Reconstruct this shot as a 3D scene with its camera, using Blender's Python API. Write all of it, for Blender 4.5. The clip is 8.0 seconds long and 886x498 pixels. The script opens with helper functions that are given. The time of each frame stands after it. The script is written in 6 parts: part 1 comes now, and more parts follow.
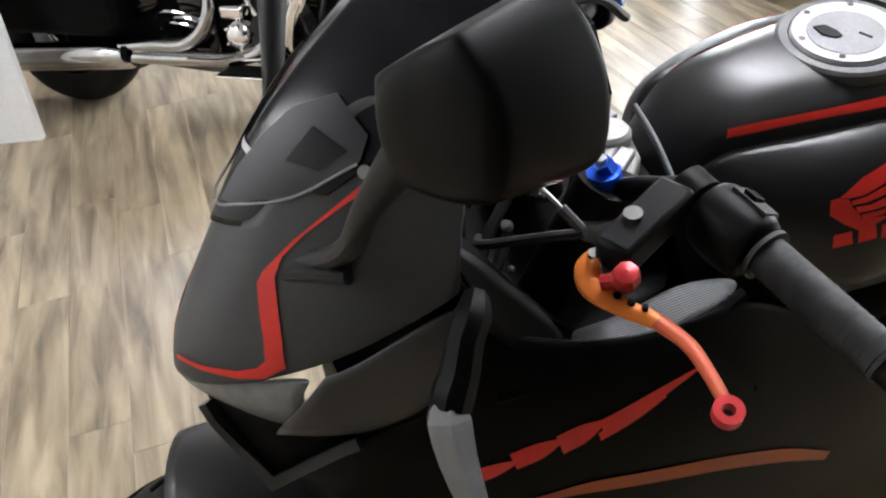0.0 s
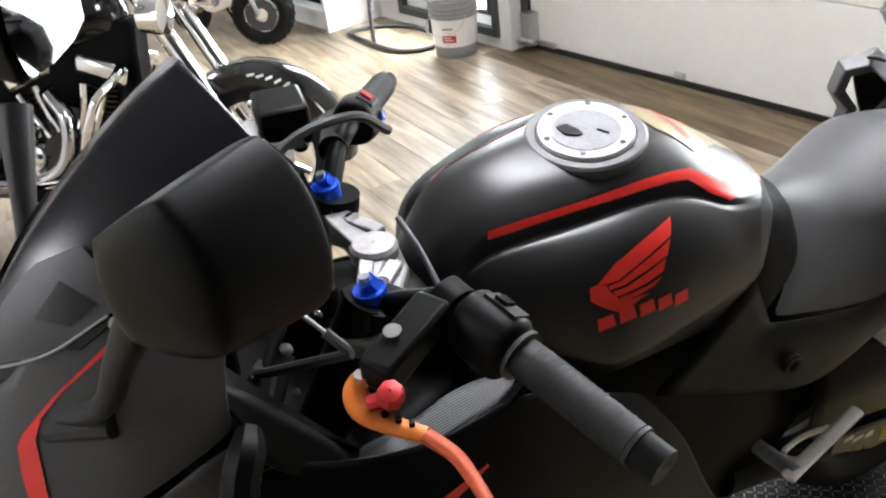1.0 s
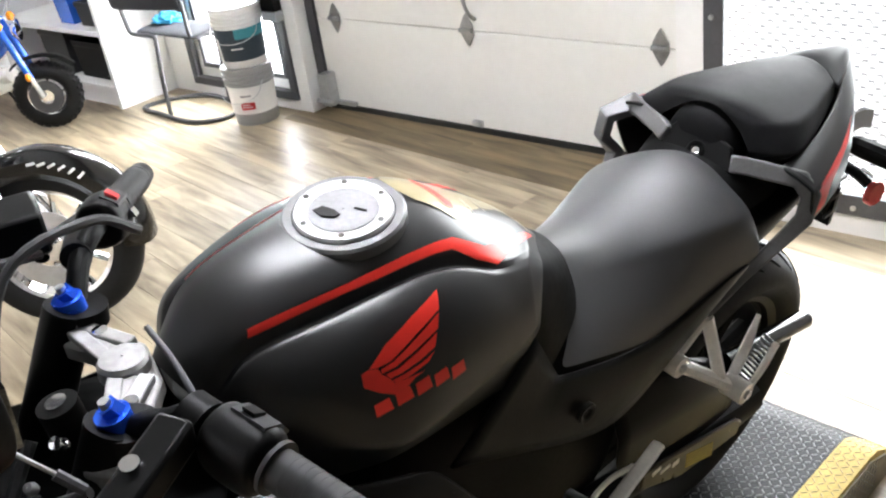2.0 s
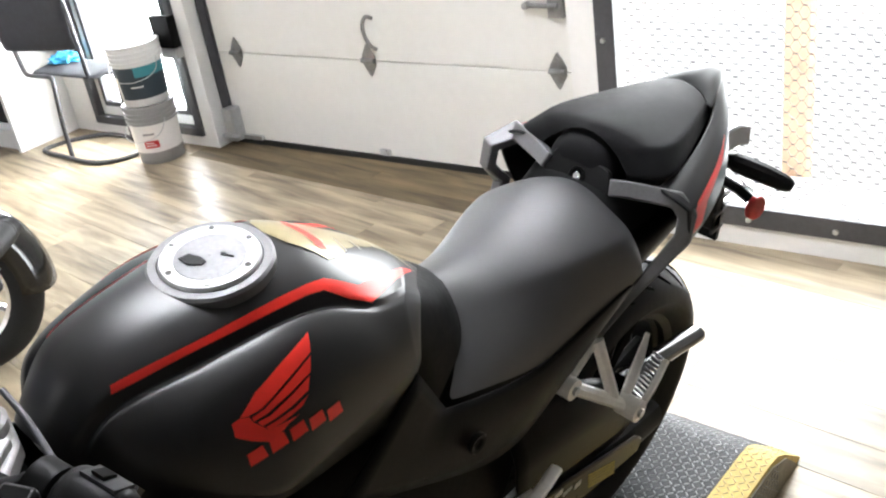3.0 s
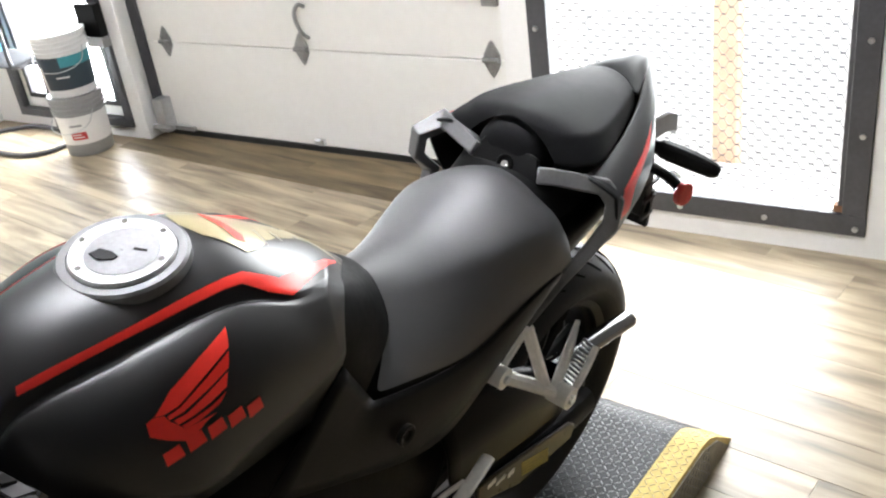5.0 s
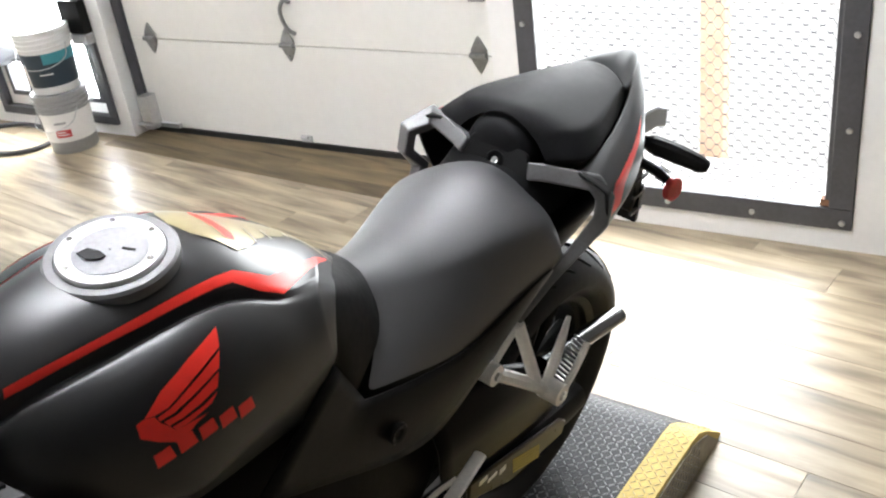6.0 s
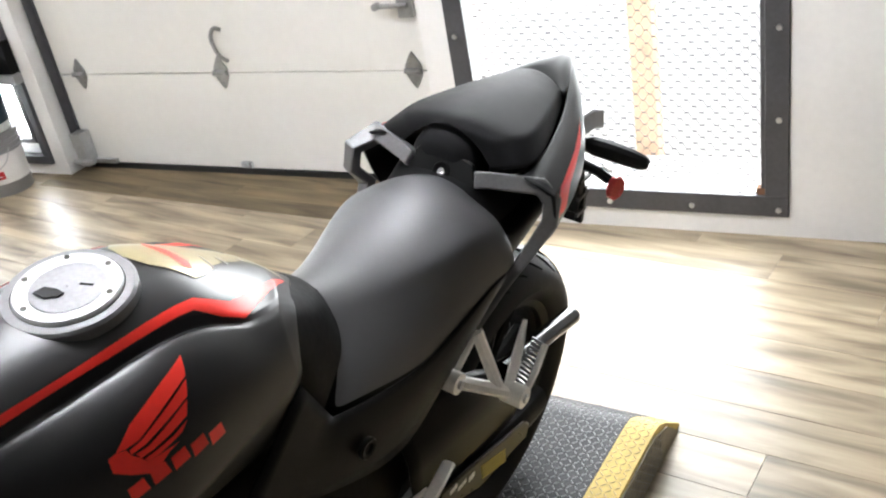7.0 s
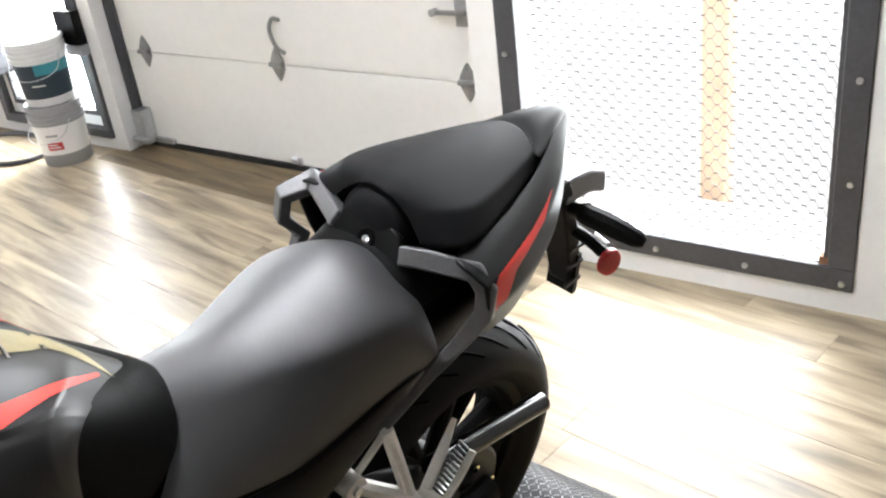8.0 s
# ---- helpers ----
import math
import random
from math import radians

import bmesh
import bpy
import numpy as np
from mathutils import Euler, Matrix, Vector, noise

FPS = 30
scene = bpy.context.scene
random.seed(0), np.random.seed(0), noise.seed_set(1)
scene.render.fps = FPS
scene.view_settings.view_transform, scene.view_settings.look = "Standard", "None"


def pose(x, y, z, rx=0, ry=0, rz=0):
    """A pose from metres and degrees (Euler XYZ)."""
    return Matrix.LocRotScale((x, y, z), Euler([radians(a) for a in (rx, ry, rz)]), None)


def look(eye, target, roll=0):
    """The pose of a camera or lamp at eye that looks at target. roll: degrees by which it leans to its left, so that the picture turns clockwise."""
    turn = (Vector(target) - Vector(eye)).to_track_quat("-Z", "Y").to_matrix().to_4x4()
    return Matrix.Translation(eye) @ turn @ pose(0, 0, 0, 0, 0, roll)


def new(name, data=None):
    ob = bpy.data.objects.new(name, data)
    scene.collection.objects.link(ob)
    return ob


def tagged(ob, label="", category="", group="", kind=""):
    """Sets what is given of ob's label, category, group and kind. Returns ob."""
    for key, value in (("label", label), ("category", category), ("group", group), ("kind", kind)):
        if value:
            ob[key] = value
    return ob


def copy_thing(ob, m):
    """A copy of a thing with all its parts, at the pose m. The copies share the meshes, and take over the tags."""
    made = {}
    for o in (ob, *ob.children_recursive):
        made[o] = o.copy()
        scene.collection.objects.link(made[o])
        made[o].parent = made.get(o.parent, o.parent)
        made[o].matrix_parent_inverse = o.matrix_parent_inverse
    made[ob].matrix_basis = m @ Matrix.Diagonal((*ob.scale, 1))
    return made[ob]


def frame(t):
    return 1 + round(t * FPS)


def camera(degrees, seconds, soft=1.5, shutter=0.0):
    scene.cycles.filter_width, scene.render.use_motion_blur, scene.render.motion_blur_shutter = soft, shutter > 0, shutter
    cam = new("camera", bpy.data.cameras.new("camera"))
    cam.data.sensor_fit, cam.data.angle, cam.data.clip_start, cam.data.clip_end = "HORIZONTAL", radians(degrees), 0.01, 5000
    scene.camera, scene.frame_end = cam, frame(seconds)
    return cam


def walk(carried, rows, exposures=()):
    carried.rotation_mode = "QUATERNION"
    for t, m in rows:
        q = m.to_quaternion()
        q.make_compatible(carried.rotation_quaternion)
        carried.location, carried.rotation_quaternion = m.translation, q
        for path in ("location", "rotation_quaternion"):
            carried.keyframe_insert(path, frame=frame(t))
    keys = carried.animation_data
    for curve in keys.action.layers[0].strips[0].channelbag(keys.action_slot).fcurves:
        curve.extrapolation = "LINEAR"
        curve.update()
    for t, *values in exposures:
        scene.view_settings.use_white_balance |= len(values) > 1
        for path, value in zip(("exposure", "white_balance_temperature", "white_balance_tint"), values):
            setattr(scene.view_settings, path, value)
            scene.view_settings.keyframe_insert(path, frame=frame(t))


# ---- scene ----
cam = camera(50.1, 8.0, soft=2.2)
PATH = [
    (0, (0.246, 0.493, 1.564), (-1.3, 1.13, 0.466), -7.1),
    (0.5, (0.259, 0.52, 1.585), (-1.251, 1.354, 0.574), -7.5),
    (1, (0.276, 0.551, 1.59), (-1.164, 1.533, 0.608), -7.5),
    (1.5, (0.28, 0.595, 1.589), (-1.054, 1.736, 0.63), -7.2),
    (2, (0.292, 0.636, 1.594), (-0.938, 1.91, 0.665), -8.5),
    (2.2, (0.299, 0.657, 1.589), (-0.896, 1.968, 0.666), -8.8),
    (3.3, (0.344, 0.679, 1.601), (-0.730, 2.111, 0.709), -8.6),
    (3.5, (0.347, 0.683, 1.599), (-0.69, 2.145, 0.712), -8.2),
    (4, (0.35, 0.689, 1.6), (-0.66, 2.164, 0.702), -8.0),
    (4.5, (0.345, 0.693, 1.594), (-0.659, 2.162, 0.679), -8.2),
    (4.7, (0.344, 0.695, 1.592), (-0.670, 2.148, 0.665), -8.1),
    (5.8, (0.342, 0.701, 1.586), (-0.646, 2.153, 0.631), -8.0),
    (6, (0.335, 0.701, 1.588), (-0.65, 2.159, 0.637), -8.1),
    (6.5, (0.329, 0.691, 1.588), (-0.593, 2.187, 0.634), -6.3),
    (7, (0.333, 0.682, 1.593), (-0.556, 2.208, 0.653), -10.6),
    (7.5, (0.414, 0.816, 1.588), (-0.589, 2.277, 0.661), -10.7),
    (8, (0.432, 1.037, 1.566), (-0.644, 2.444, 0.637), -7.5),
]
EXPOSURES = ((0, 0.68), (1.0, 0.80), (2.0, 0.93), (3.5, 0.92), (6.5, 0.92), (8, 0.87))
walk(cam, [(t, look(eye, target, roll)) for t, eye, target, roll in PATH], EXPOSURES)

# ---- daylight and lamps ----
world = bpy.data.worlds.new("daylight")
scene.world = world
world.use_nodes = True
wn = world.node_tree.nodes
sky = wn.new("ShaderNodeTexSky")
sky.sky_type, sky.sun_disc = "NISHITA", False
sky.sun_elevation, sky.sun_rotation = radians(48), radians(20)
wn["Background"].inputs["Strength"].default_value = 0.12
world.node_tree.links.new(sky.outputs[0], wn["Background"].inputs["Color"])

sun_data = bpy.data.lights.new("sun", "SUN")
sun_data.energy, sun_data.angle, sun_data.color = 4.0, radians(0.5), (1.0, 0.95, 0.88)
sun = new("sun", sun_data)
sun.matrix_world = look((3, -6, 8), (0, 0, 0))


def window_light(name, x, y, z, w, h, power):
    """The sky's light in an opening of the north wall."""
    d = bpy.data.lights.new(name, "AREA")
    d.shape, d.size, d.size_y, d.energy, d.color = "RECTANGLE", w, h, power, (0.93, 0.97, 1.0)
    o = new(name, d)
    o.matrix_world = pose(x, y, z, -90, 0, 0)
    return o


window_light("gate_daylight", -0.58, 3.72, 1.15, 1.0, 2.1, 58)
window_light("window_daylight", -3.95, 3.92, 1.15, 0.8, 2.1, 120)

# ---- materials ----
def mat(name, base, rough=0.5, metal=0.0, grain=60.0, vary=0.12, bump=0.0, coat=0.0, wear=0.06, spec=0.5):
    """A surface with variation at two scales: fine grain and broad stains."""
    m = bpy.data.materials.new(name)
    m.use_nodes = True
    n, l = m.node_tree.nodes, m.node_tree.links
    b = n["Principled BSDF"]
    tc = n.new("ShaderNodeTexCoord")
    fine, broad = n.new("ShaderNodeTexNoise"), n.new("ShaderNodeTexNoise")
    fine.inputs["Scale"].default_value, fine.inputs["Detail"].default_value = grain, 6
    broad.inputs["Scale"].default_value, broad.inputs["Detail"].default_value = grain / 12, 3
    for t in (fine, broad):
        l.new(tc.outputs["Object"], t.inputs["Vector"])
    add = n.new("ShaderNodeMath")
    add.operation = "ADD"
    l.new(fine.outputs["Fac"], add.inputs[0]), l.new(broad.outputs["Fac"], add.inputs[1])
    r = n.new("ShaderNodeMapRange")
    r.inputs["From Min"].default_value, r.inputs["From Max"].default_value = 0.6, 1.4
    r.inputs["To Min"].default_value, r.inputs["To Max"].default_value = 1 - vary, 1 + vary
    l.new(add.outputs[0], r.inputs["Value"])
    mul = n.new("ShaderNodeMix")
    mul.data_type, mul.blend_type = "RGBA", "MULTIPLY"
    mul.inputs["Factor"].default_value = 1.0
    mul.inputs["A"].default_value = (*base, 1)
    l.new(r.outputs[0], mul.inputs["B"])
    l.new(mul.outputs["Result"], b.inputs["Base Color"])
    rr = n.new("ShaderNodeMapRange")
    rr.inputs["From Min"].default_value, rr.inputs["From Max"].default_value = 0.6, 1.4
    rr.inputs["To Min"].default_value, rr.inputs["To Max"].default_value = max(0.02, rough - wear), min(1, rough + wear)
    l.new(add.outputs[0], rr.inputs["Value"]), l.new(rr.outputs[0], b.inputs["Roughness"])
    b.inputs["Metallic"].default_value = metal
    b.inputs["Coat Weight"].default_value = coat
    b.inputs["Coat Roughness"].default_value = 0.08
    b.inputs["Specular IOR Level"].default_value = spec
    if bump:
        bp = n.new("ShaderNodeBump")
        bp.inputs["Strength"].default_value, bp.inputs["Distance"].default_value = bump, 0.001
        l.new(fine.outputs["Fac"], bp.inputs["Height"]), l.new(bp.outputs[0], b.inputs["Normal"])
    return m


def wood_mat(name, dark, light, rough):
    """Printed oak boards: long grain along x, every board with its own tone."""
    m = mat(name, light, rough, grain=30, bump=0.02, wear=0.015, spec=0.45)
    n, l = m.node_tree.nodes, m.node_tree.links
    b, tc = n["Principled BSDF"], n.new("ShaderNodeTexCoord")
    info = n.new("ShaderNodeObjectInfo")
    geo = n.new("ShaderNodeNewGeometry")
    tone = n.new("ShaderNodeMath")
    tone.operation = "ADD"
    l.new(info.outputs["Random"], tone.inputs[0]), l.new(geo.outputs["Random Per Island"], tone.inputs[1])
    far = n.new("ShaderNodeVectorMath")
    far.operation = "MULTIPLY_ADD"
    far.inputs[1].default_value = (1.4, 11, 1)
    turn = n.new("ShaderNodeVectorRotate")
    turn.rotation_type = "Z_AXIS"
    turn.inputs["Angle"].default_value = radians(8)
    l.new(geo.outputs["Position"], turn.inputs["Vector"])
    l.new(turn.outputs[0], far.inputs[0])
    sh = n.new("ShaderNodeVectorMath")
    sh.operation = "SCALE"
    sh.inputs[0].default_value = (37, 91, 13)
    l.new(tone.outputs[0], sh.inputs["Scale"]), l.new(sh.outputs[0], far.inputs[2])
    g = n.new("ShaderNodeTexNoise")
    g.inputs["Scale"].default_value, g.inputs["Detail"].default_value, g.inputs["Distortion"].default_value = 1.6, 9, 0.5
    l.new(far.outputs[0], g.inputs["Vector"])
    ramp = n.new("ShaderNodeValToRGB")
    e = ramp.color_ramp.elements
    e[0].position, e[0].color = 0.30, (*dark, 1)
    e[1].position, e[1].color = 0.66, (*light, 1)
    l.new(g.outputs["Fac"], ramp.inputs[0])
    hue = n.new("ShaderNodeHueSaturation")
    fr = n.new("ShaderNodeMath")
    fr.operation = "FRACT"
    l.new(tone.outputs[0], fr.inputs[0])
    v = n.new("ShaderNodeMapRange")
    v.inputs["To Min"].default_value, v.inputs["To Max"].default_value = 0.86, 1.10
    l.new(fr.outputs[0], v.inputs["Value"]), l.new(v.outputs[0], hue.inputs["Value"])
    l.new(ramp.outputs[0], hue.inputs["Color"]), l.new(hue.outputs[0], b.inputs["Base Color"])
    return m


def glass_mat(name, tint, rough=0.0):
    m = bpy.data.materials.new(name)
    m.use_nodes = True
    b = m.node_tree.nodes["Principled BSDF"]
    b.inputs["Base Color"].default_value = (*tint, 1)
    b.inputs["Transmission Weight"].default_value, b.inputs["Roughness"].default_value, b.inputs["IOR"].default_value = 1, rough, 1.45
    return m


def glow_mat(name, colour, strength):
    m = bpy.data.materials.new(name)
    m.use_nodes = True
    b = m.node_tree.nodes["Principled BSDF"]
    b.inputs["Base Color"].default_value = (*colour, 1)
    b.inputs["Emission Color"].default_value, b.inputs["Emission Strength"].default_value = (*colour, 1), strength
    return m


WHITE_WALL = mat("white_wall_paint", (0.78, 0.77, 0.75), 0.6, grain=40, vary=0.04, bump=0.2)
DOOR_PAINT = mat("door_paint", (0.76, 0.75, 0.71), 0.45, grain=25, vary=0.03, bump=0.08)
CEILING_M = mat("ceiling_paint", (0.30, 0.30, 0.30), 0.8, grain=30, vary=0.04)
OAK = wood_mat("oak_boards", (0.135, 0.105, 0.069), (0.455, 0.370, 0.252), 0.37)
OAK_DARK = wood_mat("oak_threshold", (0.088, 0.065, 0.035), (0.22, 0.163, 0.09), 0.65)
JOINT = mat("board_joint", (0.24, 0.19, 0.13), 0.8)
CONCRETE = mat("concrete", (0.42, 0.41, 0.39), 0.9, grain=12, vary=0.15, bump=0.4)
STEEL_DARK = mat("painted_steel", (0.055, 0.055, 0.06), 0.5, grain=80, vary=0.25, bump=0.2)
RUST = mat("rusty_steel", (0.17, 0.085, 0.045), 0.75, 0.2, grain=60, vary=0.4, bump=0.4)
GALV = mat("galvanised_steel", (0.55, 0.56, 0.57), 0.38, 0.9, grain=50, vary=0.15)
HINGE = mat("dull_zinc", (0.30, 0.30, 0.295), 0.42, 0.75, grain=40, vary=0.35, bump=0.15)
RUBBER = mat("black_rubber", (0.008, 0.008, 0.008), 0.62, grain=90, vary=0.3, bump=0.35)
TYRE_M = mat("tyre_rubber", (0.010, 0.0098, 0.0098), 0.6, grain=70, vary=0.3, bump=0.4, spec=0.2)
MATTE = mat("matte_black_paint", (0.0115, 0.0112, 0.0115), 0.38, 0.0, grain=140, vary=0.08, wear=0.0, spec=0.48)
# Lighter than the tank's black: light on the nose is in the colour.
NOSE_LIT = mat("lightened_black_cowl", (0.056, 0.0555, 0.056), 0.46, 0.0, grain=160, vary=0.12, wear=0.02, spec=0.45)
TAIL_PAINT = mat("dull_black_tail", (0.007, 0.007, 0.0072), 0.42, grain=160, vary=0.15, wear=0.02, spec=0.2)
# Darker black: the flank's dim surroundings are put into the colour.
FAIRING = mat("shade_darkened_fairing", (0.004, 0.004, 0.0042), 0.30, grain=200, vary=0.2, wear=0.03, spec=0.06)
PLASTIC = mat("black_plastic", (0.0038, 0.0037, 0.0036), 0.46, grain=300, vary=0.25, bump=0.12, spec=0.11)
SATIN_PLASTIC = mat("satin_black_plastic", (0.003, 0.003, 0.003), 0.42, grain=300, vary=0.15, wear=0.0, bump=0.06, spec=0.12)
CAP_RING = mat("brushed_silver_ring", (0.42, 0.42, 0.42), 0.5, 0.4, grain=120, vary=0.15)
CAP_DISC = mat("dull_silver", (0.24, 0.24, 0.25), 0.6, 0.25, grain=200, vary=0.2)
PLASTIC_GREY = mat("grey_plastic", (0.020, 0.020, 0.021), 0.48, grain=300, vary=0.2, bump=0.1, spec=0.3)
# Deeper than real plastic: shade of hollows and undersides is in this black.
SOFT_BLACK = mat("engine_and_shade_black", (0.0018, 0.0018, 0.0018), 0.5, 0.0, grain=100, vary=0.3, spec=0.06)
# Two tones of one vinyl: sheen lightens the first, shade darkens the second.
LEATHER = mat("lit_seat_vinyl", (0.034, 0.034, 0.036), 0.52, grain=420, vary=0.2, bump=0.25, spec=1.0)
LEATHER_SHADE = mat("shaded_seat_vinyl", (0.0055, 0.0055, 0.006), 0.60, grain=420, vary=0.25, bump=0.3, spec=0.09)
RED = mat("red_vinyl", (0.86, 0.035, 0.022), 0.42, grain=90, vary=0.07)
RED_PART = mat("red_anodised", (0.55, 0.03, 0.035), 0.36, 0.3, grain=90)
ORANGE = mat("orange_anodised", (0.60, 0.15, 0.012), 0.5, 0.2, grain=90)
ORANGE_STRIPE = mat("orange_vinyl", (0.50, 0.10, 0.02), 0.45, grain=90)
BLUE = mat("blue_anodised", (0.02, 0.13, 0.85), 0.25, 0.5, grain=90)
ALU = mat("brushed_aluminium", (0.62, 0.61, 0.60), 0.33, 0.85, grain=120, vary=0.12)
CAST = mat("silver_cast_alloy", (0.86, 0.825, 0.775), 0.45, 0.15, grain=150, vary=0.12, bump=0.1)
CHROME = mat("chrome", (0.88, 0.88, 0.89), 0.07, 1.0, grain=20, vary=0.04, wear=0.03)
CLAMP = mat("dull_silver_clamp", (0.34, 0.335, 0.33), 0.45, 0.6, grain=120, vary=0.25, bump=0.1)
GOLD = mat("gold_foil", (0.35, 0.30, 0.17), 0.34, 0.35, grain=30, vary=0.35, bump=0.15)
# Silver cut to a fifth; the dimmer reflection is put into the colour.
MIRROR_M = mat("mirror_glass", (0.20, 0.205, 0.21), 0.02, 1.0, vary=0.02, wear=0.01)
LENS = mat("headlight_lens", (0.24, 0.25, 0.255), 0.25, 0.0, grain=60, vary=0.2)
SIGNAL = mat("smoked_lens", (0.27, 0.275, 0.28), 0.18, 0.2, grain=60, vary=0.2)
SCREEN = mat("smoked_screen", (0.006, 0.006, 0.009), 0.24, grain=30, vary=0.1, wear=0.02, spec=0.3)
SCREEN_CLEAR = mat("pale_smoked_screen", (0.024, 0.024, 0.027), 0.42, grain=30, vary=0.15, wear=0.03, spec=0.4)
PLATE = mat("grey_plate_paint", (0.013, 0.0135, 0.015), 0.52, 0.0, grain=60, vary=0.3, bump=0.1, spec=0.15)
PLATE_WORN = mat("worn_plate_ribs", (0.30, 0.30, 0.305), 0.40, 0.5, grain=40, vary=0.35)
EDGE_WORN = mat("scuffed_platform_edge", (0.27, 0.24, 0.175), 0.6, 0.2, grain=40, vary=0.4, bump=0.3)
YELLOW = mat("yellow_safety_paint", (0.62, 0.465, 0.16), 0.68, 0.0, grain=50, vary=0.25, bump=0.1, spec=0.2)
# Paler than the paint: the ribs' highlight is in this colour.
YELLOW_HIGHLIGHT = mat("highlit_yellow_ribs", (0.72, 0.60, 0.32), 0.6, 0.1, grain=40, vary=0.3)
REFLECT = mat("red_reflector", (0.55, 0.03, 0.03), 0.25, grain=400, vary=0.3, bump=0.4)
WHITE_P = mat("white_plastic", (0.75, 0.75, 0.74), 0.4, grain=60, vary=0.06)
GREY_P = mat("grey_bucket_plastic", (0.30, 0.30, 0.30), 0.45, grain=60, vary=0.1)
LABEL_DARK = mat("dark_label", (0.02, 0.035, 0.05), 0.4, vary=0.2)
LABEL_TEAL = mat("teal_label", (0.04, 0.25, 0.30), 0.4)
LABEL_WHITE = mat("white_label", (0.78, 0.77, 0.75), 0.45, vary=0.04)
LABEL_RED = mat("red_label", (0.50, 0.03, 0.03), 0.45)
BLUE_PAINT = mat("blue_paint", (0.02, 0.13, 0.62), 0.2, 0.2, coat=0.6)
RED_PAINT = mat("red_frame_paint", (0.50, 0.02, 0.02), 0.25, coat=0.5)
GLOSS_BLACK = mat("gloss_black_paint", (0.0028, 0.0028, 0.003), 0.14, 0.0, coat=0.15, vary=0.1)
AMBER = mat("amber_lens", (0.85, 0.30, 0.02), 0.2)
CLOTH = mat("chair_fabric", (0.035, 0.036, 0.042), 0.85, grain=400, vary=0.25, bump=0.4)
BLUE_CLOTH = mat("blue_cloth", (0.05, 0.35, 0.60), 0.85, grain=200, vary=0.2, bump=0.4)
PANE = glass_mat("window_glass", (1, 1, 1))
LAMP_GLOW = glow_mat("lamp_diffuser", (0.925, 0.94, 1.0), 55)
DIM_WALL = mat("dimming_wall_grey", (0.05, 0.049, 0.048), 0.7, grain=40, vary=0.1, bump=0.2)
BACKDROP = glow_mat("daylight_glow", (0.97, 0.985, 1.0), 2.0)
YELLOW_LABEL = mat("yellow_label", (0.42, 0.32, 0.05), 0.45, vary=0.2)
# Black cover whose reflection of the yellow edge is mixed into its colour.
OLIVE_REFLECT = mat("black_with_yellow_reflection", (0.016, 0.012, 0.003), 0.30, grain=40, vary=0.5, spec=0.22)
CARBON = mat("carbon_pattern", (0.16, 0.165, 0.17), 0.55, 0.0, grain=200, vary=0.3, bump=0.2, spec=0.3)
RAIL = mat("grey_rail_paint", (0.10, 0.099, 0.099), 0.42, grain=200, vary=0.2, bump=0.1, spec=0.45)
ORANGE_RED = mat("red_orange_anodised", (0.40, 0.055, 0.008), 0.55, 0.2, grain=90)


def ribbed(m, scale, dark, light):
    """Fine parallel ribs, as on a woven film."""
    n, l = m.node_tree.nodes, m.node_tree.links
    tc, w, ramp = n.new("ShaderNodeTexCoord"), n.new("ShaderNodeTexWave"), n.new("ShaderNodeValToRGB")
    w.inputs["Scale"].default_value, w.inputs["Distortion"].default_value = scale, 0.6
    l.new(tc.outputs["Object"], w.inputs["Vector"]), l.new(w.outputs["Fac"], ramp.inputs[0])
    e = ramp.color_ramp.elements
    e[0].color, e[1].color = (*dark, 1), (*light, 1)
    l.new(ramp.outputs[0], n["Principled BSDF"].inputs["Base Color"])


ribbed(CARBON, 130, (0.010, 0.010, 0.011), (0.15, 0.152, 0.156))
# Chrome darkened: the dim room it would mirror is put into the colour.
PIPE = mat("dimmed_chrome", (0.50, 0.50, 0.51), 0.10, 1.0, grain=14, vary=0.25, wear=0.05)


# ---- mesh tools ----
def link(name, bm, material, parent=None, label="", smooth=30, levels=0, solid=0.0, bevel=0.0, m=None):
    """Links a bmesh as one mesh object, shaded smooth but for edges sharper than the given angle."""
    bmesh.ops.recalc_face_normals(bm, faces=bm.faces)
    for f in bm.faces:
        f.smooth = smooth > 0
    for e in bm.edges:
        if len(e.link_faces) == 2 and e.calc_face_angle(0) > radians(smooth) and not levels:
            e.smooth = False
    data = bpy.data.meshes.new(name)
    bm.to_mesh(data)
    bm.free()
    ob = new(name, data)
    for one in material if isinstance(material, (list, tuple)) else (material,):
        data.materials.append(one)
    if levels:
        s = ob.modifiers.new("round", "SUBSURF")
        s.levels = s.render_levels = levels
    if solid:
        s = ob.modifiers.new("thickness", "SOLIDIFY")
        s.thickness, s.offset, s.use_rim = solid, -1, True
    if bevel:
        s = ob.modifiers.new("edge", "BEVEL")
        s.width, s.segments, s.limit_method, s.angle_limit = bevel, 2, "ANGLE", radians(35)
    if parent:
        ob.parent = parent
    if m is not None:
        ob.matrix_basis = m
    if label:
        ob["label"] = label
    return ob


def part(name, bm, material, parent, label="", **more):
    return link(name, bm, material, parent, label, **more)


def thing(name, label, category, m=None, group="", kind=""):
    ob = new(name)
    ob.empty_display_size = 0.1
    if m is not None:
        ob.matrix_basis = m
    return tagged(ob, label, category, group, kind)


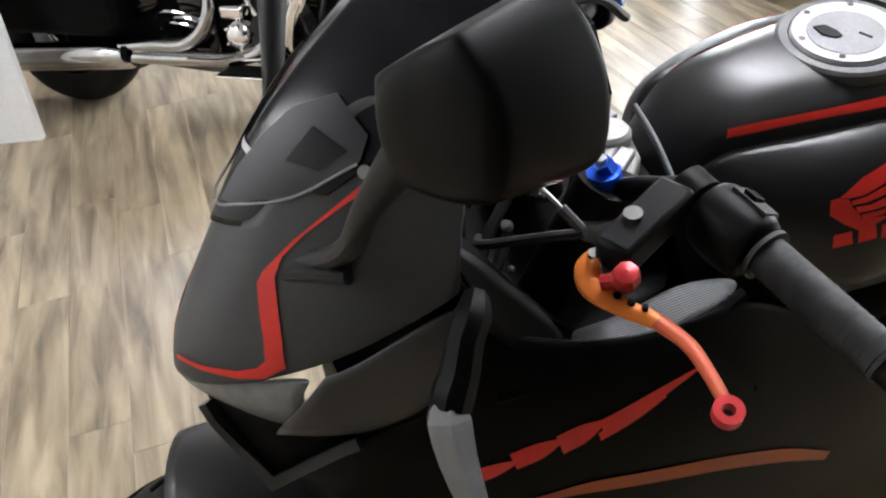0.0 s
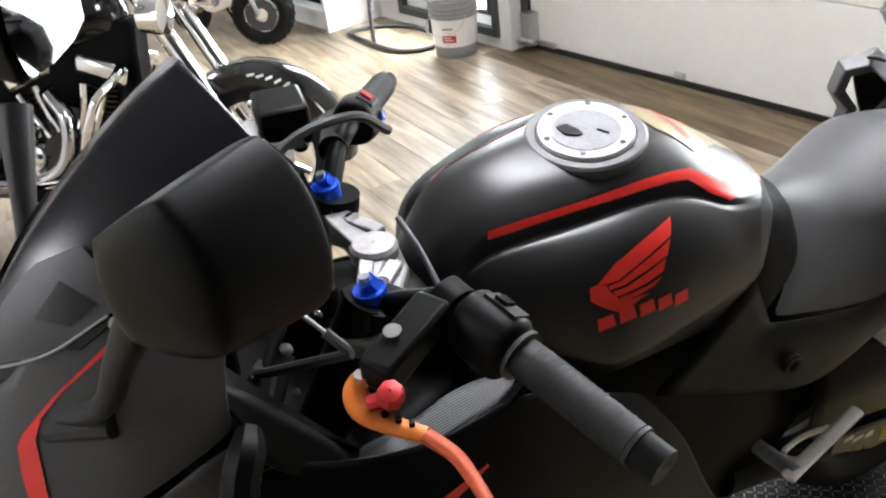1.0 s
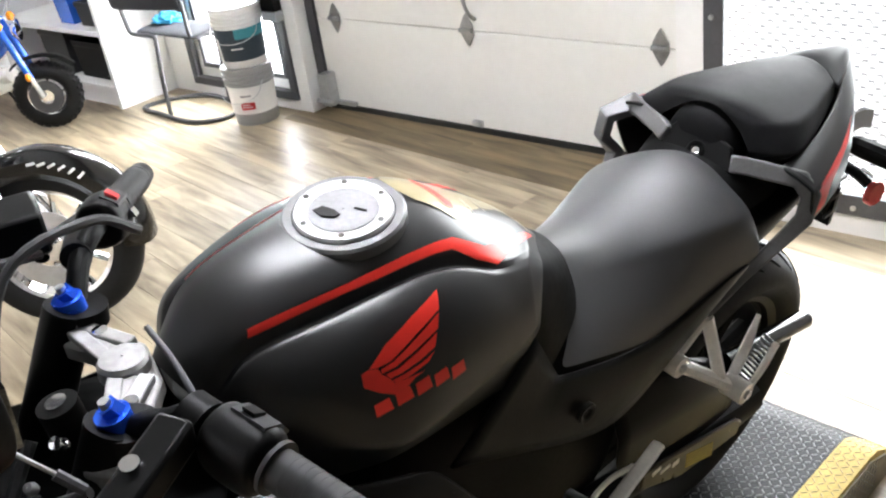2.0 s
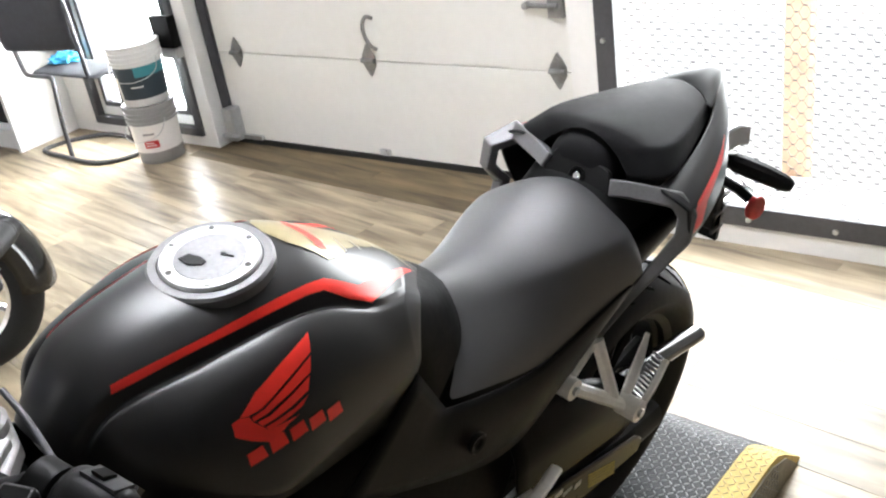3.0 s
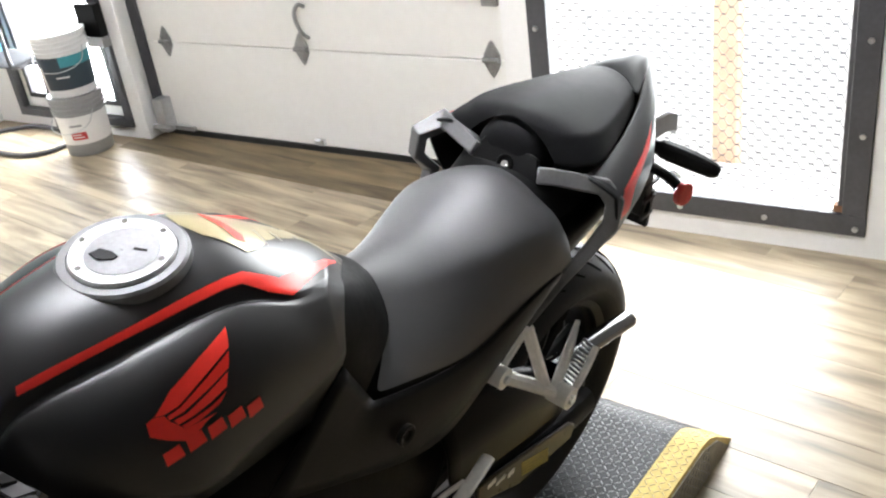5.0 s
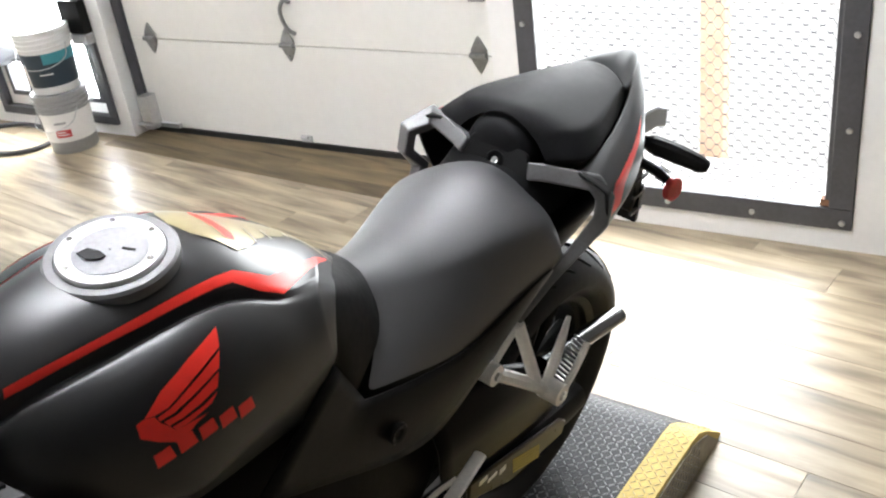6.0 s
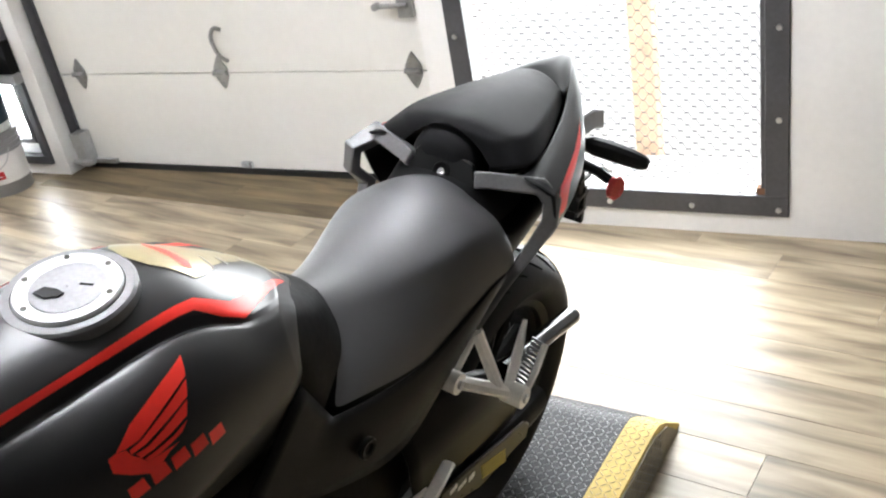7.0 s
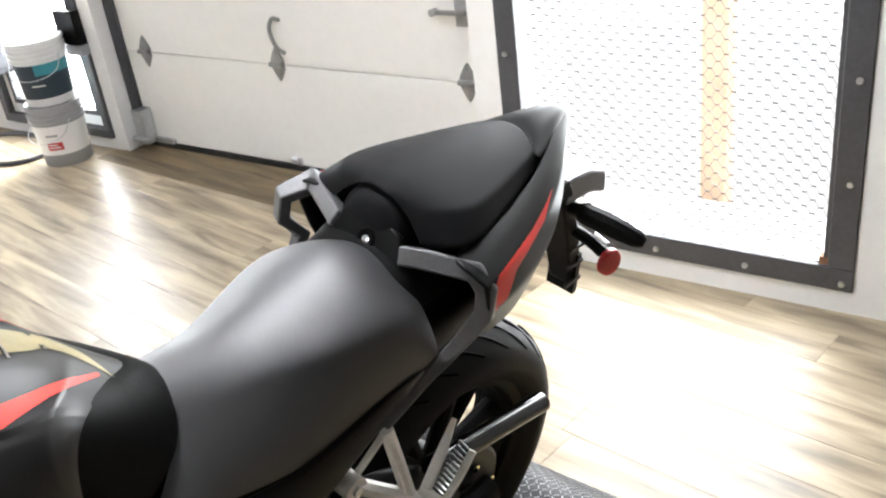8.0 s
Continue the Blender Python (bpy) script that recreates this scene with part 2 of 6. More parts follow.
def box(lo, hi, bm=None, m=None):
    bm = bm or bmesh.new()
    size = [b - a for a, b in zip(lo, hi)]
    mid = [(a + b) / 2 for a, b in zip(lo, hi)]
    mm = Matrix.Translation(mid) @ Matrix.Diagonal((*size, 1))
    bmesh.ops.create_cube(bm, size=1, matrix=(m @ mm) if m is not None else mm)
    return bm


def cyl(a, b, r, r2=None, n=20, bm=None, caps=True):
    """A round bar from a to b."""
    bm = bm or bmesh.new()
    a, b = Vector(a), Vector(b)
    turn = (b - a).to_track_quat("Z", "Y").to_matrix().to_4x4()
    bmesh.ops.create_cone(bm, cap_ends=caps, segments=n, radius1=r, radius2=r if r2 is None else r2, depth=(b - a).length,
                          matrix=Matrix.Translation((a + b) / 2) @ turn)
    return bm


def spline(pts, n):
    """Catmull-Rom through the points, n steps a span; any number of columns."""
    p = np.array(pts, float)
    p = np.vstack([2 * p[0] - p[1], p, 2 * p[-1] - p[-2]])
    out = []
    for i in range(1, len(p) - 2):
        for k in range(n):
            t = k / n
            out.append(0.5 * (2 * p[i] + (p[i + 1] - p[i - 1]) * t + (2 * p[i - 1] - 5 * p[i] + 4 * p[i + 1] - p[i + 2]) * t * t
                              + (3 * p[i] - p[i - 1] - 3 * p[i + 1] + p[i + 2]) * t ** 3))
    out.append(p[-2])
    return np.array(out)


def loft(rings, bm=None, closed=True, caps=True):
    bm = bm or bmesh.new()
    vs = [[bm.verts.new(p) for p in ring] for ring in rings]
    n = len(vs[0])
    for a, b in zip(vs, vs[1:]):
        for i in range(n if closed else n - 1):
            j = (i + 1) % n
            try:
                bm.faces.new((a[i], a[j], b[j], b[i]))
            except ValueError:
                pass
    if closed and caps:
        bm.faces.new(vs[0][::-1]), bm.faces.new(vs[-1])
    return bm


def tube(pts, r, n=12, steps=6, bm=None, flat=1.0):
    """A bent round bar through the points; a fourth column scales its radius."""
    q = [(*p[:3], p[3] if len(p) > 3 else 1.0) for p in pts]
    path = spline(q, steps) if len(q) > 2 else np.array(q)
    rings, side = [], None
    for i, p in enumerate(path):
        d = Vector(path[min(i + 1, len(path) - 1)][:3] - path[max(i - 1, 0)][:3]).normalized()
        if side is None:
            side = d.cross(Vector((0, 0, 1)) if abs(d.z) < 0.9 else Vector((1, 0, 0))).normalized()
        side = (side - d * side.dot(d)).normalized()
        up = d.cross(side)
        rings.append([Vector(p[:3]) + float(r * p[3]) * (math.cos(a) * side + flat * math.sin(a) * up) for a in np.linspace(0, 2 * math.pi, n, endpoint=False)])
    return loft(rings, bm)


def lathe(profile, m=None, n=48, bm=None):
    """Turns a closed (r, h) profile round the z axis of m."""
    bm = bm or bmesh.new()
    m = m or Matrix()
    rings = [[m @ Vector((r * math.cos(a), r * math.sin(a), h)) for r, h in profile] for a in np.linspace(0, 2 * math.pi, n, endpoint=False)]
    vs = [[bm.verts.new(p) for p in ring] for ring in rings]
    k = len(profile)
    for i in range(n):
        a, b = vs[i], vs[(i + 1) % n]
        for j in range(k):
            bm.faces.new((a[j], a[(j + 1) % k], b[(j + 1) % k], b[j]))
    return bm


def slab(outline, lo, hi, axis=0, bm=None, m=None):
    """A flat plate: an outline in the two other axes, from lo to hi along the axis."""
    bm = bm or bmesh.new()
    rings = []
    for v in (lo, hi):
        ring = []
        for a, b in outline:
            p = [a, b]
            p.insert(axis, v)
            ring.append((m @ Vector(p)) if m is not None else Vector(p))
        rings.append(ring)
    return loft(rings, bm)


def cage(rows, sharp=(), lines=(), bm=None, mirror=True, caps=False, soft=None, skew=0.0):
    """A skin from half sections (x >= 0, from the middle outwards), mirrored; sharp: columns that stay creased, lines: rows; skew: how far the other side hangs lower."""
    bm = bm or bmesh.new()
    cr = bm.edges.layers.float.new("crease_edge")
    grid = []
    for row in rows:
        right = [bm.verts.new(p) for p in row]
        left = [bm.verts.new((-p[0], p[1], p[2] - skew * p[0])) if p[0] > 1e-6 else v for p, v in zip(row, right)] if mirror else []
        grid.append(right if not mirror else [*left[:0:-1], *([left[0]] if left[0] is not right[0] else []), *right])
    k = len(rows[0])
    for a, b in zip(grid, grid[1:]):
        for i in range(len(a) - 1):
            bm.faces.new((a[i], a[i + 1], b[i + 1], b[i]))
    for s, hard in (*((c, 1.0) for c in sharp), *(soft or {}).items()):
        for col in ({len(grid[0]) - k + s, k - 1 - s} if mirror else {s}):
            for a, b in zip(grid, grid[1:]):
                e = bm.edges.get((a[col], b[col]))
                if e:
                    e[cr] = hard
    for s in lines:
        for a, b in zip(grid[s], grid[s][1:]):
            e = bm.edges.get((a, b))
            if e:
                e[cr] = 1.0
    if caps:
        bm.faces.new(grid[0]), bm.faces.new(grid[-1][::-1])
    return bm

# ---- the shop ----
WALL_Y, DOOR_Y, POST_Y, TOP = 3.52, 3.79, 3.68, 3.0
X0, X1, Y0 = -7.6, 2.6, -3.0


def structure(name, bm, material, label="", parent=None, **more):
    ob = link(name, bm, material, parent, **more)
    return tagged(ob, label, "", "", "structure")


structure("ground", box((-40, 3.9, -0.22), (40, 60, -0.06)), CONCRETE, "pale concrete yard outside the openings")
# Glowing wall put up outside to stand in for the glare of daylight.
structure("backdrop", box((-30, 9.0, -0.06), (30, 9.2, 9)), BACKDROP, "added glowing sheet for the overexposed daylight outside")
structure("floor", box((X0, Y0, -0.12), (X1, 4.0, -0.004)), JOINT, "oak-look plank floor with worn brown boards")
structure("wall_south", box((X0, Y0 - 0.15, 0), (X1, Y0, TOP)), WHITE_WALL, "plain white painted wall")
# Unseen wall, kept dark so that the bike's near side reflects little.
structure("wall_east", box((X1, Y0, 0), (X1 + 0.15, 4.0, TOP)), DIM_WALL, "unseen wall, darkened to keep the near side dim")
structure("wall_west", box((X0 - 0.15, Y0, 0), (X0, 4.0, TOP)), WHITE_WALL, "plain white painted wall")
# Ceiling out of view, grey so that it throws less light back.
structure("ceiling", box((X0 - 0.15, Y0 - 0.15, TOP), (X1 + 0.15, 4.05, TOP + 0.1)), CEILING_M, "unseen ceiling, greyed to hold back bounced light")
GX0, GX1, GZ0, GZ1 = -1.145, -0.035, 0.075, 2.25
bm = box((GX1, WALL_Y, 0), (X1, 3.95, TOP))
box((GX0, WALL_Y, 0), (GX1, 3.95, GZ0), bm)
box((GX0, WALL_Y, GZ1), (GX1, 3.95, TOP), bm)
box((-1.25, WALL_Y, 0), (GX0, 3.95, TOP), bm)
structure("wall_north", bm, WHITE_WALL, "white painted masonry wall round a barred gate")
structure("wall_lintel", box((-3.43, DOOR_Y - 0.02, 2.25), (-1.25, 3.95, TOP)), WHITE_WALL, "white wall above the garage door")
WX0, WX1, WZ0, WZ1 = -4.42, -3.515, 0.06, 2.2
bm = box((WX1, POST_Y, 0), (-3.43, 3.95, TOP))
box((WX0, POST_Y, 0), (WX1, 3.95, WZ0), bm)
box((WX0, POST_Y, WZ1), (WX1, 3.95, TOP), bm)
box((X0, POST_Y, 0), (WX0, 3.95, TOP), bm)
structure("wall_northwest", bm, WHITE_WALL, "white painted wall and post beside the window")


def window():
    w = thing("window_1", "tall black-framed window with bright daylight behind it", "window", kind="structure")
    y = POST_Y
    for lo, hi in (((WX0, WZ0), (WX1, WZ0 + 0.045)), ((WX0, WZ1 - 0.05), (WX1, WZ1)), ((WX0, WZ0 + 0.045), (WX0 + 0.045, WZ1 - 0.05)), ((WX1 - 0.045, WZ0 + 0.045), (WX1, WZ1 - 0.05))):
        part("window_frame", box((lo[0], y - 0.02, lo[1]), (hi[0], y + 0.06, hi[1])), STEEL_DARK, w, "black metal", bevel=0.004)
    for lo, hi in (((WX0 + 0.09, WZ0 + 0.10), (WX1 - 0.09, WZ0 + 0.125)), ((WX0 + 0.09, WZ0 + 0.125), (WX0 + 0.115, WZ1 - 0.13)), ((WX1 - 0.115, WZ0 + 0.125), (WX1 - 0.09, WZ1 - 0.13))):
        part("sash", box((lo[0], y + 0.01, lo[1]), (hi[0], y + 0.05, hi[1])), STEEL_DARK, w, "black metal", bevel=0.003)
    for lo, hi in (((WX0 + 0.045, WZ0 + 0.045), (WX1 - 0.045, WZ0 + 0.10)), ((WX0 + 0.045, WZ0 + 0.10), (WX0 + 0.09, WZ1 - 0.05)), ((WX1 - 0.09, WZ0 + 0.10), (WX1 - 0.045, WZ1 - 0.05))):
        part("lining", box((lo[0], y + 0.02, lo[1]), (hi[0], y + 0.05, hi[1])), WHITE_P, w, "white")
    p = part("pane", box((WX0 + 0.045, y + 0.03, WZ0 + 0.045), (WX1 - 0.045, y + 0.036, WZ1 - 0.05)), PANE, w)
    p.visible_shadow = False


window()


def garage_door():
    d = thing("door_1", "closed white sectional garage door with steel hinges", "garage door", kind="structure")
    step, x0, x1 = 0.457, -3.42, -1.26
    for i in range(5):
        z = 0.025 + i * step
        part("panel", box((x0, DOOR_Y, z), (x1, DOOR_Y + 0.045, z + step - 0.004)), DOOR_PAINT, d, bevel=0.004)
    part("side_seal", box((-3.428, DOOR_Y - 0.018, 0.0), (-3.408, DOOR_Y - 0.002, 2.25)), RUBBER, d, "black rubber strip")
    part("seal", box((x0 + 0.013, DOOR_Y - 0.012, 0.0), (x1, DOOR_Y + 0.04, 0.025)), RUBBER, d, "black rubber strip")

    def hinge(x, z):
        lobe = [(x + a * s, z + b) for a, b, s in ((0, -0.075, 1), (0.012, -0.06, 1), (0.035, -0.02, 1), (0.035, 0.02, 1), (0.012, 0.06, 1), (0, 0.075, 1), (-0.012, 0.06, 1), (-0.035, 0.02, 1), (-0.035, -0.02, 1), (-0.012, -0.06, 1))]
        bm = slab([(a, b) for a, b in lobe], DOOR_Y - 0.006, DOOR_Y, axis=1)
        cyl((x - 0.035, DOOR_Y - 0.014, z), (x + 0.035, DOOR_Y - 0.014, z), 0.011, n=12, bm=bm)
        for dz in (-0.05, 0.05):
            cyl((x, DOOR_Y - 0.011, z + dz), (x, DOOR_Y, z + dz), 0.006, n=8, bm=bm)
        part("hinge", bm, HINGE, d, "dull galvanised steel")

    for i in range(1, 4):
        for x in (-3.25, -2.405, -1.455):
            hinge(x, 0.025 + i * step + 0.002)
    part("handle", tube([(-2.352, DOOR_Y - .004, 0.535), (-2.360, DOOR_Y - 0.03, 0.56), (-2.378, DOOR_Y - 0.035, 0.60), (-2.382, DOOR_Y - 0.035, 0.65), (-2.360, DOOR_Y - 0.03, 0.685), (-2.348, DOOR_Y - .004, 0.672)], 0.0085), HINGE, d, "bent steel pull")
    bm = box((-2.43, DOOR_Y - 0.012, 0.03), (-2.375, DOOR_Y, 0.06))
    cyl((-2.42, DOOR_Y - 0.02, 0.055), (-2.385, DOOR_Y - 0.02, 0.055), 0.008, n=10, bm=bm)
    part("bottom_bracket", bm, GALV, d)
    bm = box((-1.47, DOOR_Y - 0.02, 0.695), (-1.405, DOOR_Y, 0.79))
    cyl((-1.555, DOOR_Y - 0.03, 0.745), (-1.42, DOOR_Y - 0.03, 0.745), 0.010, n=10, bm=bm)
    cyl((-1.555, DOOR_Y - 0.045, 0.745), (-1.555, DOOR_Y - 0.015, 0.745), 0.014, n=10, bm=bm)
    part("slide_bolt", bm, HINGE, d, "steel latch")
    for x in (-3.40, -1.30):
        part("track", slab([(x, DOOR_Y - 0.055), (x + 0.006, DOOR_Y - 0.055), (x + 0.006, DOOR_Y - 0.012), (x + 0.018, DOOR_Y - 0.012), (x + 0.018, DOOR_Y - 0.005), (x, DOOR_Y - 0.005)], 0.10, 2.3, axis=2), STEEL_DARK, d, "dark steel rail")
    bm = box((-3.395, DOOR_Y - 0.07, 0.03), (-3.33, DOOR_Y - 0.004, 0.20))
    cyl((-3.41, DOOR_Y - 0.08, 0.06), (-3.28, DOOR_Y - 0.08, 0.06), 0.012, n=12, bm=bm)
    part("foot_bracket", bm, GALV, d)
    bm = box((-3.33, DOOR_Y - 0.02, 0.028), (-3.20, DOOR_Y, 0.05))
    part("foot_plate", bm, GALV, d)
    return d


garage_door()


def gate():
    g = thing("metal_gate", "dark steel gate frame filled with expanded metal mesh", "gate")
    y, w = WALL_Y - 0.012, 0.072
    rails = {"bottom_rail": ((GX0, GZ0), (GX1, GZ0 + w)), "top_rail": ((GX0, GZ1 - w), (GX1, GZ1)),
             "stile": ((GX0, GZ0 + w), (GX0 + w, GZ1 - w)), "stile_b": ((GX1 - w, GZ0 + w), (GX1, GZ1 - w))}
    for n, (lo, hi) in rails.items():
        part(n.replace("_b", "") if n == "stile_b" else n, box((lo[0], y, lo[1]), (hi[0], y + 0.03, hi[1])), STEEL_DARK, g, bevel=0.003)
    part("rusty_angle", box((GX1 - w - 0.028, y + 0.012, GZ0 + w), (GX1 - w, y + 0.04, 0.17)), RUST, g, "rust-brown steel")
    part("angle", box((GX1 - w - 0.014, y + 0.012, 0.17), (GX1 - w, y + 0.04, GZ1 - w)), STEEL_DARK, g)
    bolts = [(GX1 - 0.03, z) for z in (0.10, 0.41, 0.70, 1.0, 1.3, 1.6, 1.9, 2.2)] + [(GX0 + 0.03, z) for z in (0.10, 0.40, 0.70, 1.0, 1.3, 1.6)] + [(x, 0.103) for x in (-0.34, -0.62, -0.9)]
    for x, z in bolts:
        part("bolt", cyl((x, y - 0.007, z), (x, y, z), 0.008, 0.010, n=10), GALV, g)
    # expanded metal: rows of wavy strands that touch their neighbours
    bm = bmesh.new()
    pitch, rise, t = 0.046, 0.0105, 0.0012
    x0, x1, z = GX0 + w - 0.01, GX1 - w + 0.01, GZ0 + w - 0.005
    row = 0
    while z < 1.55:
        cols = int((x1 - x0) / pitch * 2)
        rings = []
        for i in range(2 * cols + 1):
            x = x0 + (i // 2) * pitch / 2 + (pitch * 0.13 if i % 2 else -pitch * 0.13)
            zz = z + (rise if (i // 2 + row) % 2 else -rise) * 0.91
            rings.append([(x, y + 0.016 - t, zz - t), (x, y + 0.016 + t, zz - t), (x, y + 0.016 + t, zz + t), (x, y + 0.016 - t, zz + t)])
        loft(rings, bm, caps=False)
        z += 2 * rise
        row += 1
    part("mesh_panel", bm, STEEL_DARK, g, "diamond expanded metal", smooth=0)
    return g


gate()
post = tagged(link("wooden_post", box((-0.66, 3.99, -0.06), (-0.572, 4.08, 2.6)), mat("weathered_wood", (0.72, 0.50, 0.34), 0.8, grain=14, vary=0.3, bump=0.3), bevel=0.006), "weathered orange-brown wooden post outside the gate", "post")


def ceiling_lamp(x, y):
    l = thing("ceiling_light", "long white ceiling light with a glowing diffuser", "ceiling light", pose(x, y, TOP), "ceiling lights")
    part("frame", box((-0.62, -0.16, -0.05), (0.62, 0.16, 0)), WHITE_P, l, bevel=0.006)
    part("diffuser", box((-0.59, -0.13, -0.058), (0.59, 0.13, -0.0505)), LAMP_GLOW, l, bevel=0.003)
    return l


lamp = ceiling_lamp(-0.9, 1.9)
for p in ((-6.6, 1.2), (-2.0, -2.4)):
    copy_thing(lamp, pose(*p, TOP))

# ---- the sport motorcycle: x to its left, y to its tail, z up from its tyres ----
from mathutils.bvhtree import BVHTree

bike = thing("sport_motorcycle", "matte black sport motorcycle with red stripes, leaning on its stand", "motorcycle",
             pose(-0.517, 0.945, 0.09, 0, 0, -5.2) @ pose(0, 0, 0, 0, 4.5, 0) @ pose(0, .1, 1.09, 0, 8, -2.7) @ pose(0, -.1, -1.09))
UPRIGHT = (pose(0, .1, 1.09, 0, 8, -2.7) @ pose(0, -.1, -1.09)).inverted()  # what the turned steering head does not lean
STEER = UPRIGHT @ pose(0, 0.012, 0, 0, 0, -16)


def front(ob):
    """Sets a part of the nose upright with the steering head."""
    ob.matrix_basis = UPRIGHT
    return ob


def U(p):
    return UPRIGHT @ Vector(p)




def surface(ob):
    """The finished skin of a part, for laying stripes on it."""
    dg = bpy.context.evaluated_depsgraph_get()
    data = ob.evaluated_get(dg).to_mesh()
    tree = BVHTree.FromPolygons([v.co.copy() for v in data.vertices], [list(p.vertices) for p in data.polygons])
    ob.evaluated_get(dg).to_mesh_clear()
    return tree


def foil(tree, pts, side=1, lift=.0016, steps=10, across=7, bm=None):
    """A strip of foil laid on a skin along (x, y, z, half width)."""
    bm = bm or bmesh.new()
    path = spline(pts, steps) if len(pts) > 2 else np.array([np.array(pts[0]) * (1 - k / steps) + np.array(pts[1]) * k / steps for k in range(steps + 1)])
    spots = []
    for x, y, z, w in path:
        hit, nrm, _, _ = tree.find_nearest(Vector((side * x, y, z)))
        out = Vector((side * .4, (y - .3) * .2, .25))
        spots.append((hit, nrm if nrm.dot(out) > 0 else -nrm, w))
    def mean(i, k, reach):
        near = spots[max(0, i - reach):i + reach + 1]
        return sum((q[k] for q in near), Vector()) / len(near)

    rows = []
    for i, (p, nrm, w) in enumerate(spots):
        t = (spots[min(i + 2, len(spots) - 1)][0] - spots[max(i - 2, 0)][0]).normalized()
        nrm = mean(i, 1, 4).normalized()
        p = mean(i, 0, min(2, i, len(spots) - 1 - i))
        c = nrm.cross(t).normalized()
        row = []
        for k in range(across):
            q = p + c * float(w) * (2 * k / (across - 1) - 1)
            hit, n2, _, _ = tree.ray_cast(q + nrm * .03, -nrm, .08)
            row.append(bm.verts.new((hit if hit else q) + nrm * lift))
        rows.append(row)
    for a, b in zip(rows, rows[1:]):
        for i in range(across - 1):
            bm.faces.new((a[i], a[i + 1], b[i + 1], b[i]))
    return bm


def decal(tree, pts, way, side=1, lift=.0014, fine=.008):
    """A thin film cut to an outline and pressed on a skin along way."""
    bm = bmesh.new()
    way = Vector((side * way[0], way[1], way[2])).normalized()
    bm.faces.new([bm.verts.new((side * x, y, z)) for x, y, z in pts])
    for _ in range(5):
        bmesh.ops.triangulate(bm, faces=bm.faces[:])
        long = [e for e in bm.edges if e.calc_length() > fine]
        if not long:
            break
        bmesh.ops.subdivide_edges(bm, edges=long, cuts=1)
    bmesh.ops.triangulate(bm, faces=bm.faces[:])
    for v in bm.verts:
        hit, nrm, _, _ = tree.ray_cast(v.co - way * .05, way, .4)
        v.co = (hit if hit else v.co) - way * lift
    return bm


def both(fn, *a, **k):
    """A part on either side."""
    return fn(1, *a, **k), fn(-1, *a, **k)


GREY_PART = mat("grey_alloy_paint", (0.30, 0.305, 0.315), 0.4, 0.3, grain=90)
# fuel tank
TANK = [
    [(0, .052, 1.02), (.025, .055, 1.016), (.040, .062, 1.004), (.044, .065, .998), (.047, .067, .99), (.052, .07, .98), (.06, .075, .96), (.068, .08, .93), (.072, .09, .90), (.06, .11, .86)],
    [(0, .083, 1.062), (.028, .085, 1.058), (.050, .092, 1.045), (.053, .094, 1.038), (.056, .092, 1.028), (.061, .086, 1.02), (.074, .084, 1.0), (.086, .086, .965), (.090, .093, .925), (.078, .12, .865)],
    [(0, .125, 1.086), (.030, .124, 1.083), (.055, .120, 1.068), (.058, .120, 1.060), (.061, .115, 1.047), (.068, .098, 1.047), (.085, .095, 1.03), (.100, .095, .995), (.105, .10, .95), (.09, .13, .87)],
    [(0, .17, 1.095), (.035, .168, 1.092), (.062, .165, 1.073), (.066, .163, 1.067), (.069, .158, 1.053), (.080, .145, 1.055), (.108, .135, 1.035), (.128, .13, .995), (.130, .135, .955), (.11, .165, .87)],
    [(0, .225, 1.098), (.04, .223, 1.096), (.069, .220, 1.077), (.074, .218, 1.070), (.078, .215, 1.055), (.088, .20, 1.058), (.120, .19, 1.046), (.148, .185, 1.0), (.155, .18, .945), (.125, .21, .868)],
    [(0, .285, 1.098), (.045, .283, 1.097), (.075, .280, 1.080), (.081, .277, 1.072), (.085, .274, 1.06), (.094, .262, 1.066), (.126, .255, 1.057), (.158, .25, 1.008), (.176, .212, .932), (.13, .24, .865)],
    [(0, .36, 1.092), (.045, .358, 1.091), (.079, .356, 1.071), (.086, .350, 1.063), (.091, .345, 1.052), (.100, .33, 1.060), (.128, .325, 1.047), (.158, .315, 1.0), (.165, .281, .935), (.13, .30, .862)],
    [(0, .41, 1.068), (.045, .405, 1.066), (.088, .392, 1.050), (.098, .381, 1.045), (.103, .377, 1.036), (.112, .37, 1.042), (.134, .37, 1.022), (.154, .365, .985), (.156, .361, .935), (.125, .37, .855)],
    [(0, .46, 1.032), (.04, .455, 1.033), (.085, .437, 1.025), (.110, .407, 1.029), (.114, .404, 1.024), (.121, .40, 1.02), (.135, .40, 1.0), (.147, .40, .972), (.148, .415, .940), (.12, .42, .845)],
    [(0, .52, .988), (.03, .512, .993), (.065, .49, 1.005), (.095, .462, 1.014), (.105, .452, 1.014), (.115, .442, 1.011), (.128, .434, 1.000), (.139, .430, .975), (.142, .435, .942), (.118, .435, .842)],
    [(0, .575, .938), (.022, .556, .946), (.055, .522, .970), (.086, .490, .988), (.098, .479, .993), (.110, .467, .995), (.123, .456, .990), (.133, .447, .970), (.137, .446, .938), (.115, .44, .84)],
    [(0, .590, .922), (.022, .565, .935), (.055, .530, .960), (.086, .497, .979), (.098, .486, .984), (.110, .474, .986), (.122, .461, .980), (.131, .452, .960), (.134, .450, .930), (.112, .445, .836)],
]
tank = part("fuel_tank", cage(TANK, lines=(9,), soft={2: .35, 3: .9, 4: .6, 5: .35, 8: .95}), MATTE, bike, "matte black", levels=3)
